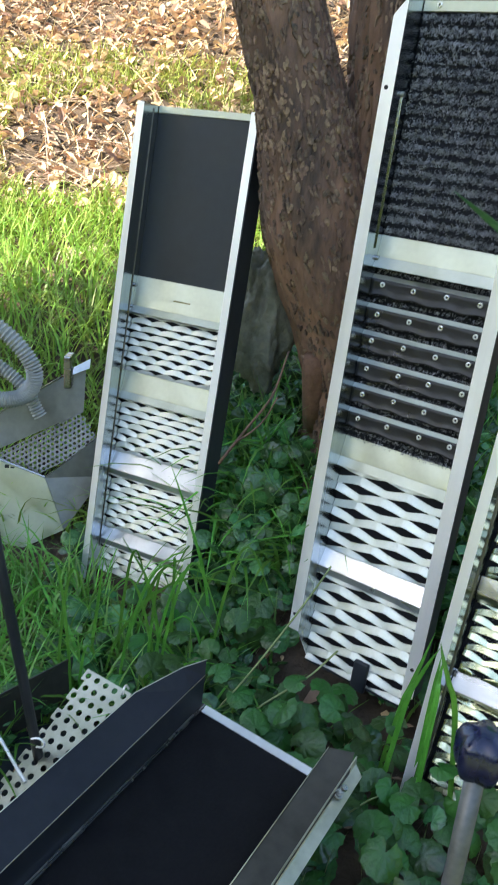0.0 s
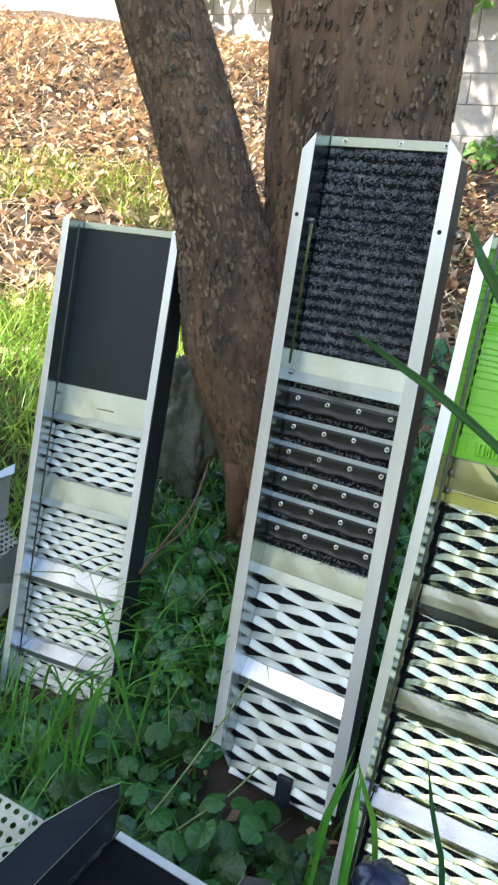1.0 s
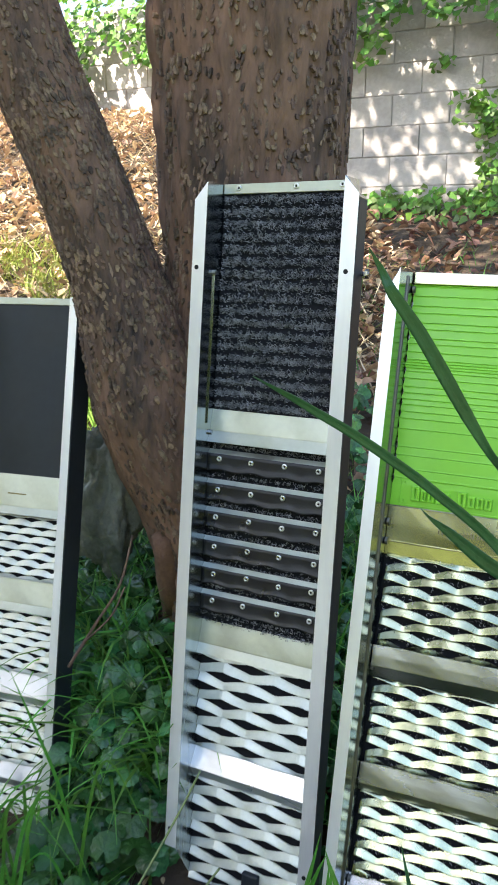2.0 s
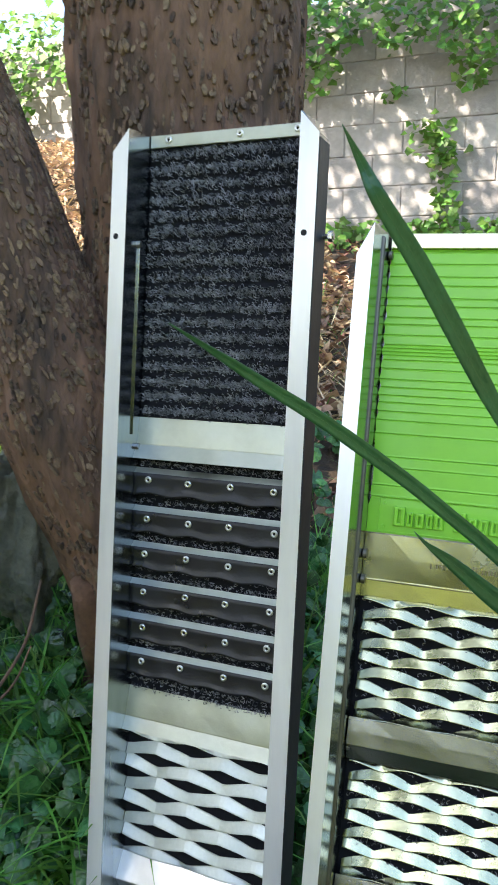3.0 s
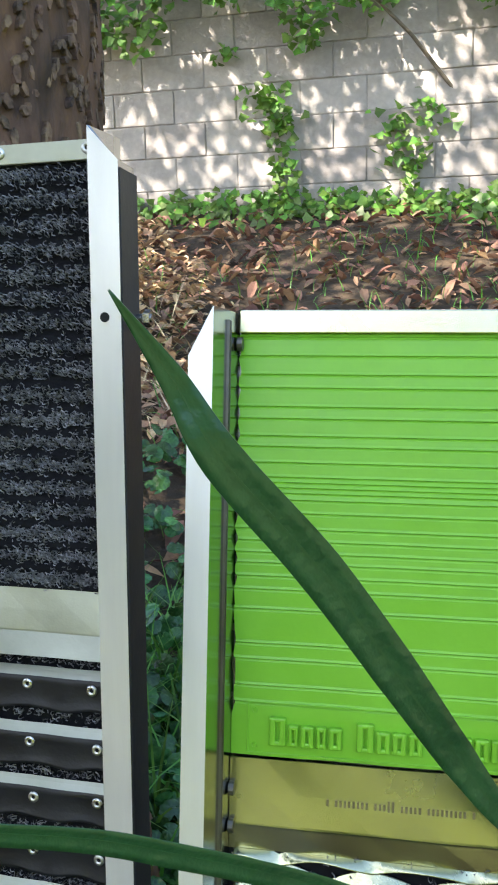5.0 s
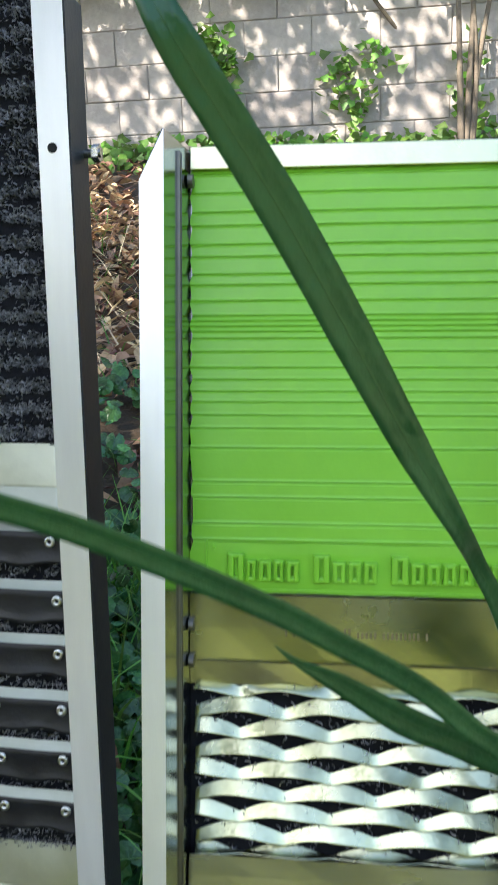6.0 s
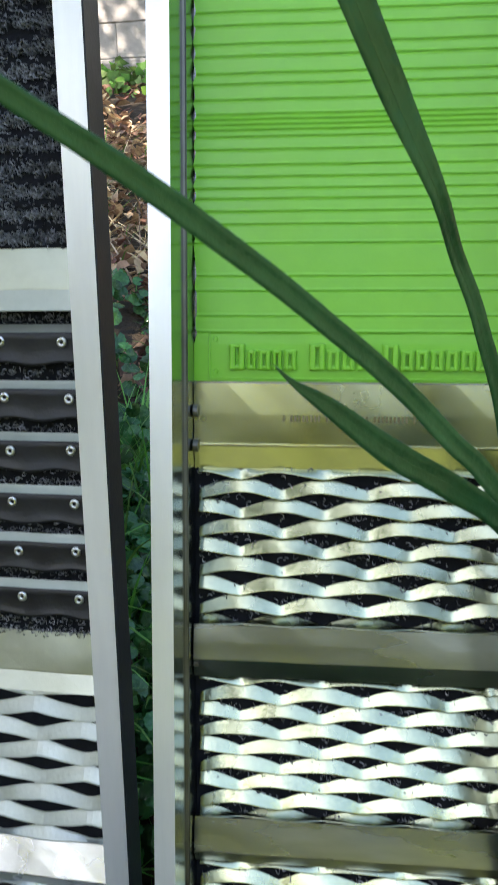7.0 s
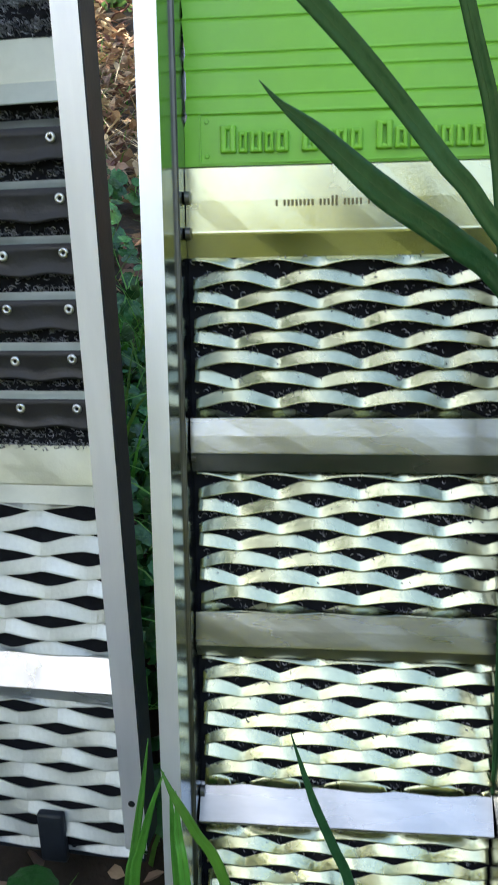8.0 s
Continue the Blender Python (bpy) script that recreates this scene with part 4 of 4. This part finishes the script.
for k, tip in enumerate(((-0.10, 0.0, 1.5), (0.12, 0.05, 1.6), (0.28, -0.02, 1.4), (-0.02, 0.02, 1.2))):
    part("stem", tube(catmull([(0.02 * k, 0, -0.1), (tip[0] * 0.2 + 0.03 * k, 0.02, 0.5), tip], 6), np.linspace(0.022, 0.008, 13), 8), M_WOOD, shrub, smooth=True)
stick = thing("stick", Matrix.Translation(on_wall(1.35, 2.3, 0.12)), "grey stick leaning across the wall", "stick")
part("branch", tube([(-0.25, 0, 0.42), (0.1, -0.05, 0.12), (0.42, -0.08, -0.22), (0.75, -0.1, -0.75)], [0.008, 0.011, 0.012, 0.014], 7), M_WOOD, stick, smooth=True)

twig = thing("twig", pose(0.0, 1.62, 0.44), "thin dark fallen twig caught in the leaves", "twig")
part("branch", tube(catmull([(0.0, 0.0, 0.003), (0.046, 0.005, 0.076), (0.09, 0.012, 0.147), (0.113, 0.03, 0.230)], 5), np.linspace(0.0032, 0.0018, 16), 7, 0.12, random.Random(4)), M_BARK, twig, smooth=True)
part("side_branch", tube(catmull([(0.03, 0.0, 0.05), (0.075, 0.0, 0.095), (0.10, -0.005, 0.15)], 5), np.linspace(0.0022, 0.0013, 11), 7, 0.12, random.Random(9)), M_BARK, twig, smooth=True)
# stones
def stone(name, p, size, material, label, seed):
    bm = bmesh.new()
    bmesh.ops.create_icosphere(bm, subdivisions=5, radius=1.0)
    for v in bm.verts:
        f = 1 + 0.35 * noise.noise(v.co * 1.5 + Vector((seed, 0, 0))) + 0.14 * noise.noise(v.co * 4) + 0.07 * noise.noise(v.co * 11)
        v.co = Vector((v.co.x * size[0], v.co.y * size[1], v.co.z * size[2])) * f
    ob = part(name, bm, material, smooth=True)
    ob.matrix_world = Matrix.Translation(p)
    return tagged(ob, label, "stone")
stone("stone", (0.048, 1.99, 0.64), (0.070, 0.08, 0.17), M_STONE, "mossy grey stone beside the tree foot", 2)
stone("stone", (-0.60, 3.0, 0.50), (0.12, 0.08, 0.07), M_PALESTONE, "pale sunlit stone in the grass", 5)

# ---- broad green blades hanging in front ----
def reed(pts, widths, fold, label, sub=8, axis=(0, 0, 1)):
    c = catmull(pts, sub)
    w = np.interp(np.linspace(0, 1, len(c)), np.linspace(0, 1, len(widths)), widths)
    rows = []
    for i, p in enumerate(c):
        d = c[min(i + 1, len(c) - 1)] - c[max(i - 1, 0)]
        d /= np.linalg.norm(d)
        view = np.array((0.05, 0.95, 0.15))
        s = np.cross(d, view)
        s /= np.linalg.norm(s)
        up = np.cross(s, d)
        rows.append([tuple(p + s * w[i] * k / 2 + up * fold * w[i] * (0.5 - abs(k)) ) for k in (-1, -0.5, 0, 0.5, 1)])
    ob = part("broad_blade", sheet(rows, 0.0005), M_REED if max(widths) > 0.0095 else M_BLADE, smooth=True)
    rib = [[tuple(np.array(rw[2]) + (np.array(rw[k]) - np.array(rw[2])) * 0.05 + np.array((0, -0.0003, 0))) for k in (0, 4)] for rw in rows]
    part("midrib", sheet(rib, 0.0004), M_RIB if max(widths) > 0.0095 else M_BLADE, ob, "slightly paler midrib")
    return tagged(ob, label, "plant", "broad blades in front of the boxes")
reed([(0.2527, 1.0426, 1.032), (0.2971, 1.0782, 1.005), (0.3264, 1.0913, 0.9866), (0.3567, 1.1013, 0.9685), (0.387, 1.1084, 0.9486), (0.4173, 1.1163, 0.9275), (0.4476, 1.1232, 0.9057), (0.4779, 1.129, 0.8819), (0.5081, 1.1358, 0.8581), (0.5383, 1.1425, 0.832), (0.5669, 1.144, 0.8026), (0.5951, 1.1467, 0.7756), (0.6613, 1.1579, 0.6933), (0.76, 1.15, 0.45), (0.8, 1.15, 0)], [0.0008, 0.007, 0.0092, 0.0105, 0.0112, 0.0115, 0.0115, 0.0115, 0.0118, 0.012, 0.0125, 0.013, 0.014, 0.014, 0.014], 0.12, "long dark green arching blade with a dry tip")
reed([(0.3586, 1.0378, 1.1531), (0.374, 1.0446, 1.1312), (0.3856, 1.0434, 1.1101), (0.4167, 1.0555, 1.073), (0.4474, 1.0661, 1.0307), (0.4779, 1.0762, 0.9872), (0.5075, 1.0853, 0.9469), (0.5376, 1.1105, 0.9163), (0.5672, 1.1244, 0.8729), (0.615, 1.1512, 0.7778), (0.6613, 1.18, 0.5429), (0.68, 1.18, 0)], [0.0006, 0.007, 0.0115, 0.0140, 0.0148, 0.0135, 0.0090, 0.0085, 0.0095, 0.012, 0.013, 0.013], 0.10, "broad dark green blade tapering to a point")
reed([(0.474, 1.1941, 0.8513), (0.487, 1.194, 0.8384), (0.512, 1.1937, 0.8196), (0.5569, 1.1931, 0.783), (0.6061, 1.1906, 0.7499), (0.6535, 1.1888, 0.7108), (0.7423, 1.1977, 0.5938), (0.8, 1.18, 0.3), (0.82, 1.18, 0)], [0.0005, 0.004, 0.012, 0.019, 0.019, 0.017, 0.016, 0.015, 0.014], 0.10, "short broad green blade with a curled tip")
reed([(0.4651, 1.1658, 0.4131), (0.4743, 1.166, 0.3729), (0.4844, 1.1661, 0.3318), (0.4997, 1.1662, 0.2827), (0.5139, 1.1664, 0.2347), (0.5333, 1.1669, 0.1125), (0.5436, 1.1676, -0.0076)], [0.0005, 0.004, 0.007, 0.008, 0.009, 0.010, 0.010], 0.12, "narrow green blade before the polished mesh")
for pts in (((0.391, 1.31, 0.322), (0.378, 1.3, 0.277), (0.363, 1.29, 0.227), (0.351, 1.28, 0.188), (0.33, 1.28, 0.0)), ((0.388, 1.25, 0.336), (0.374, 1.25, 0.304), (0.362, 1.25, 0.267), (0.351, 1.25, 0.22), (0.331, 1.25, 0.0)), ((0.38, 1.225, 0.363), (0.385, 1.215, 0.344), (0.397, 1.205, 0.311), (0.418, 1.2, 0.243), (0.447, 1.2, 0.0)), ((0.39, 1.225, 0.337), (0.386, 1.215, 0.301), (0.385, 1.205, 0.251), (0.383, 1.205, 0.0)), ((0.389, 1.24, 0.325), (0.387, 1.235, 0.282), (0.385, 1.23, 0.224), (0.382, 1.23, 0.0))):
    reed(pts, [0.0008, 0.007, 0.009, 0.009], 0.12, "bright green grass blade between two boxes")
# stems and looping blades before the small box
for pts in (((-0.085, 1.55, 0.47), (-0.05, 1.54, 0.38), (-0.01, 1.54, 0.25), (0.02, 1.53, 0.08)), ((-0.16, 1.5, 0.33), (-0.11, 1.5, 0.24), (-0.08, 1.5, 0.10)), ((-0.02, 1.5, 0.31), (-0.09, 1.5, 0.26), (-0.13, 1.5, 0.12)), ((-0.19, 1.48, 0.30), (-0.20, 1.48, 0.2), (-0.22, 1.48, 0.02))):
    reed(pts, [0.0007, 0.005, 0.0065, 0.005], 0.15, "arching green grass blade before the small box")
for k in range(22):
    x, y = r.uniform(-0.42, 0.03), r.uniform(1.36, 1.52)
    h, dx = r.uniform(0.13, 0.36), r.normal(0, 0.09)
    tipz = h * r.uniform(0.45, 0.95)
    reed(((x + dx * 1.7, y, tipz), (x + dx * 0.8, y, h), (x + dx * 0.25, y, h * 0.6), (x, y, 0.0)), [0.0006, 0.0045, 0.006, 0.0045], 0.15, "arching green grass blade before the small box")
for k, pts in enumerate((((0.03, 1.35, 0.06), (0.10, 1.37, 0.16), (0.18, 1.40, 0.29), (0.22, 1.42, 0.36)), ((0.06, 1.33, 0.05), (0.13, 1.35, 0.11), (0.20, 1.38, 0.15), (0.25, 1.4, 0.2)), ((0.22, 1.15, 0.02), (0.30, 1.16, 0.10), (0.34, 1.16, 0.12)))):
    ob = part("plant_stem", tube(catmull(pts, 6), [0.0018] * 19 if len(pts) == 4 else [0.0015] * 13, 6), M_STEM, smooth=True)
    tagged(ob, "thin pale trailing plant stem", "plant", "trailing stems")

# ---- sluice lying in the foreground ----
hop = thing("sluice_box", HM, "dark metal sluice box with flared hopper wings lying on the ground", "sluice box")
# local: x runs from the far left corner to the left (mirrored by the turn), y towards the viewer
def hp(x, y, z):
    return (-x, y, z)
HW, HL = 0.225, 0.95
part("floor_sheet", sheet([[hp(0, 0, 0), hp(HW, 0, 0)], [hp(0, HL, 0), hp(HW, HL, 0)]], 0.003), M_HMAT, hop, "black rubber floor")
part("end_bar", sheet([[hp(0.0, 0.0, 0.004), hp(HW, 0.0, 0.004)], [hp(0.0, -0.014, 0.006), hp(HW, -0.014, 0.006)], [hp(0.0, -0.018, -0.012), hp(HW, -0.018, -0.012)]], 0.002), M_ALU, hop, "bright aluminium end bar")
def wing(side):
    s = -1 if side == 0 else 1
    x0 = 0.0 if side == 0 else HW
    rows = []
    ys = (0.0, 0.04, 0.13, 0.3, 0.6, HL)
    outs = (0.014, 0.032, 0.054, 0.054, 0.054, 0.054) if side == 0 else (0.024, 0.034, 0.032, 0.032, 0.032, 0.032)
    for y, o in zip(ys, outs):
        yb = y
        rows.append([hp(x0, yb, 0.0), hp(x0 + s * 0.003, y, 0.035), hp(x0 + (-0.006 if side == 0 else -0.012), y, 0.075), hp(x0 + s * o, y - 0.01, 0.095 if side == 0 else 0.082)])
    return sheet(rows, 0.0018)
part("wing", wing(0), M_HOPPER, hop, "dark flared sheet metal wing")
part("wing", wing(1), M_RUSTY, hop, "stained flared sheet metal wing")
part("wing_rim", tube([hp(HW - 0.012, 0.0, 0.076), hp(HW - 0.012, HL, 0.076)], [0.0009, 0.0009], 6), M_BRASSY, hop, "thin pale rim")
part("wing_rim", tube([hp(-0.014, -0.01, 0.096), hp(-0.032, 0.03, 0.096), hp(-0.054, 0.12, 0.096), hp(-0.054, HL, 0.096)], [0.0008] * 4, 6), M_BRASSY, hop, "thin pale rim")
part("wing_flange", sheet([[hp(HW + 0.031, -0.004, 0.084), hp(HW + 0.033, 0.0, 0.074), hp(HW + 0.049, 0.012, 0.070)], [hp(HW + 0.029, HL, 0.084), hp(HW + 0.031, HL, 0.074), hp(HW + 0.047, HL, 0.070)]], 0.002), M_BRASSY, hop, "pale folded flange")
for z in (0.012, 0.020):
    part("seam_strip", sheet([[hp(0.001, 0.0, z), hp(0.004, 0.0, z)], [hp(0.001, HL, z), hp(0.004, HL, z)]], 0.0015), M_STEEL, hop)
part("fold_edge", tube([hp(-0.006, 0.0, 0.076), hp(-0.006, HL, 0.076)], [0.0009, 0.0009], 6), M_BROWNMETAL, hop, "lighter fold edge")
star_bolt(hop, hp(HW + 0.036, 0.07, 0.078), (-0.3, 0.1, 1), 0.004, 0.022)
for y in (0.12, 0.42):
    part("hook", tube(catmull([hp(-0.066, y, 0.095), hp(-0.069, y + 0.004, 0.103), hp(-0.067, y + 0.012, 0.103), hp(-0.066, y + 0.014, 0.094)], 4), [0.0016] * 13, 6), M_ALU, hop)
for x, y in ((0.02, 0.08), (HW - 0.02, 0.08), (0.02, 0.8), (HW - 0.02, 0.8)):
    part("leg", tube([hp(x, y, 0.0), hp(x, y, -0.21)], [0.008, 0.008], 8), M_DARKMETAL, hop)

# perforated sieve tray beside it
sv_m = pose(-0.20, 1.36, 0.15, 0, 0, 0)
sieve = thing("sieve_tray", sv_m, "stained metal sieve tray with round holes, on the ground", "sieve")
part("back_wall", sheet([[(-0.02, 0.012, 0), (-0.32, -0.36, 0)], [(-0.03, 0.006, -0.10), (-0.33, -0.36, -0.12)]], 0.002), M_RUSTY, sieve, "dull brown sheet metal wall")
def perforated(parent, origin, eu, ev, nu, nv, gap, rad, material, label):
    """A sheet with real round holes on a staggered grid."""
    origin, eu, ev = Vector(origin), Vector(eu), Vector(ev)
    bm = bmesh.new()
    seg = 8
    for j in range(nv):
        for i in range(nu):
            c = origin + eu * (i + 0.5 + 0.5 * (j % 2)) * gap + ev * (j + 0.5) * gap
            sq = []
            for k in range(seg):
                a = 2 * math.pi * k / seg
                dx, dy = math.cos(a), math.sin(a)
                m_ = max(abs(dx), abs(dy))
                sq.append((bm.verts.new(c + eu * dx / m_ * gap * 0.5 + ev * dy / m_ * gap * 0.5), bm.verts.new(c + eu * dx * rad + ev * dy * rad)))
            for k in range(seg):
                a, b = sq[k], sq[(k + 1) % seg]
                bm.faces.new((a[0], b[0], b[1], a[1]))
    bmesh.ops.remove_doubles(bm, verts=bm.verts[:], dist=gap * 0.02)
    bmesh.ops.recalc_face_normals(bm, faces=bm.faces[:])
    bmesh.ops.solidify(bm, geom=bm.faces[:], thickness=0.0015)
    return part("perforated_sheet", bm, material, parent, label)
eu = Vector((0.079, -0.048, 0.0)).normalized()
ev = Vector((-0.105, -0.19, -0.10)).normalized()
perforated(sieve, (0.013, -0.016, 0.0), eu, ev, 5, 17, 0.0205, 0.0058, M_BRASSY, "perforated pale metal sheet")
part("tray_floor", sheet([[(0.09, -0.06, -0.12), (-0.05, 0.02, -0.12)], [(-0.16, -0.40, -0.14), (-0.32, -0.32, -0.14)]], 0.002), M_DARKMETAL, sieve)
part("cross_rod", tube([(-0.115, -0.14, -0.035), (-0.032, -0.235, -0.05)], [0.003, 0.003], 8), M_ALU, sieve, "bright cross rod")
pole = thing("rod", pose(-0.23, 1.20, 0.08), "dark metal rod with a small wire hook standing in the sieve", "rod")
part("shaft", tube([(0, 0, -0.03), (-0.055, 0.0, 0.37), (-0.085, 0.0, 0.62)], [0.0085, 0.0085, 0.0085], 12), M_DARKMETAL, pole, smooth=True)
part("hook", tube(catmull([(-0.004, -0.01, 0.03), (0.008, -0.014, 0.035), (0.010, -0.014, 0.045), (0.0, -0.012, 0.05), (-0.012, -0.012, 0.047)], 4), [0.0018] * 17, 6), M_ALU, pole, smooth=True)

# knob on a pole
kp = thing("knob_pole", pose(0.309, 0.757, -0.003), "grey pole with a navy blue plastic star knob", "pole")
part("shaft", tube([(0.004, 0, -0.05), (0.002, 0, 0.3), (-0.001, 0, 0.572)], [0.0095, 0.0095, 0.0095], 14), M_POLE, kp, smooth=True)
kb = bmesh.new()
seg = 30
prof = [(0.010, 0.560), (0.020, 0.563), (0.0235, 0.575), (0.0240, 0.592), (0.020, 0.603), (0.008, 0.607)]
rings = [[kb.verts.new((p * (1 + 0.13 * math.cos(5 * 2 * math.pi * k / seg)) * math.cos(2 * math.pi * k / seg), p * (1 + 0.13 * math.cos(5 * 2 * math.pi * k / seg)) * math.sin(2 * math.pi * k / seg), z)) for k in range(seg)] for p, z in prof]
for a, b in zip(rings, rings[1:]):
    for k in range(seg):
        kb.faces.new((a[k], a[(k + 1) % seg], b[(k + 1) % seg], b[k]))
kb.faces.new(rings[-1])
part("knob", kb, M_NAVY, kp, "navy blue star knob", smooth=True)

# hopper box far left, with hose
hb = thing("hopper_box", pose(-0.45, 1.95, 0.0), "grey sheet metal hopper with perforated floor, standing in grass", "hopper")
part("back_wall", sheet([[(-0.14, 0.02, 0.33), (0.09, 0.10, 0.475)], [(-0.14, 0.0, 0.25), (0.09, 0.07, 0.36)]], 0.003), M_GREYMETAL, hb, "dull grey back wall")
perforated(hb, (-0.13, -0.01, 0.245), Vector((0.22, 0.07, 0.12)).normalized(), Vector((0.10, -0.09, -0.10)).normalized(), 22, 8, 0.0115, 0.0041, M_GREYMETAL, "perforated metal floor")
part("front_plate", sheet([[(-0.20, -0.05, 0.31), (0.035, -0.07, 0.245)], [(-0.20, -0.15, -0.02), (0.085, -0.10, 0.13)]], 0.003), M_PLATE, hb, "bright sloping front plate")
part("end_plate", sheet([[(0.035, -0.07, 0.245), (0.14, -0.01, 0.33)], [(0.085, -0.10, 0.13), (0.16, -0.02, 0.24)]], 0.003), M_GREYMETAL, hb)
part("rim", tube([(-0.20, -0.05, 0.312), (0.035, -0.07, 0.247), (0.14, -0.01, 0.332)], [0.0025] * 3, 6), M_STEEL, hb, "bright folded rim")
part("rim", tube([(-0.14, 0.02, 0.332), (0.09, 0.10, 0.477)], [0.0025] * 2, 6), M_STEEL, hb, "bright folded rim")
for k in range(5):
    part("label_bar", slab(-0.060 + 0.013 * k, -0.050 + 0.013 * k, 0.258 - 0.0036 * k, 0.268 - 0.0036 * k, 0.064, 0.068, 0), M_DARKMETAL, hb)
part("bracket", slab(0.045, 0.062, 0.42, 0.50, -0.10, -0.06, 0.003), M_STEEL, hb, "small bright bracket")
part("label_plate", sheet([[(0.07, 0.06, 0.475), (0.11, 0.06, 0.50)], [(0.07, 0.05, 0.46), (0.11, 0.05, 0.48)]], 0.002), M_LABEL, hb, "pale blue sticker")
for x, y in ((-0.15, -0.03), (0.02, -0.02), (-0.12, 0.02), (0.08, 0.08)):
    part("leg", tube([(x, y, 0.22), (x, y, -0.05)], [0.008, 0.008], 8), M_DARKMETAL, hb)
hose = thing("ribbed_hose", pose(-0.5, 1.85, 0.45), "grey corrugated plastic hose, curled", "hose")
def ribbed_tube(pts, rad, parent):
    c = catmull(pts, 22)
    rr = [rad * (0.92 + 0.13 * math.cos(i * math.pi)) for i in range(len(c))]
    return part("tube", tube(c, rr, 14), M_HOSE, parent)
ribbed_tube([(-0.22, 0, 0.30), (-0.07, 0, 0.20), (0.03, 0, 0.13), (0.075, 0, 0.06), (0.05, 0, 0.005), (-0.02, 0.0, -0.01), (-0.15, 0.0, 0.0)], 0.018, hose)
ribbed_tube([(-0.2, 0.05, 0.16), (-0.05, 0.05, 0.07), (0.03, 0.05, 0.01), (0.07, 0.05, -0.06)], 0.015, hose)

# ---- tall unseen hedge, added behind and beside the path for green reflections ----
hr = np.random.default_rng(31)
hv, hf = [], []
bv, bf = [], []
N_H = 60
for i in range(N_H + 1):
    a = radians(-205 + 232 * i / N_H)
    R_ = 7.5 + 0.6 * math.sin(i * 1.3)
    cx, cy = R_ * math.cos(a), R_ * math.sin(a)
    top = 3.2 + 0.4 * math.sin(i * 0.9) + 0.4 * hr.random()
    for f in (0.0, 0.35, 0.7, 1.0):
        k = 1 + 0.05 * f + 0.03 * hr.random()
        bv.append((cx * k, cy * k, -0.3 + (top + 0.1) * f))
    for _ in range(150):
        z = top * hr.random() ** 0.8
        k = 1 - 0.03 * hr.random() - 0.02
        p = np.array((cx * k, cy * k, z)) + hr.normal(0, 0.2, 3)
        d = hr.normal(size=3); d /= np.linalg.norm(d)
        e = np.cross(d, hr.normal(size=3)); e /= np.linalg.norm(e)
        L_ = 0.17 * hr.uniform(0.6, 1.4)
        b = len(hv)
        hv += [p, p + d * L_ * 0.5 + e * L_ * 0.4, p + d * L_, p + d * L_ * 0.5 - e * L_ * 0.4]
        hf.append((b, b + 1, b + 2, b + 3))
for i in range(N_H):
    for j in range(3):
        a = i * 4 + j
        bf.append((a, a + 4, a + 5, a + 1))
hedge = thing("hedge", pose(0, 0, 0), "tall unseen hedge added round the lawn for green reflections", "hedge", kind="structure")
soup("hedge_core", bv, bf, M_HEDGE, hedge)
tagged(soup("hedge_leaves", hv, hf, M_HEDGELEAF, hedge), "hedge leaves coloured as if sunlit", kind="stuff")
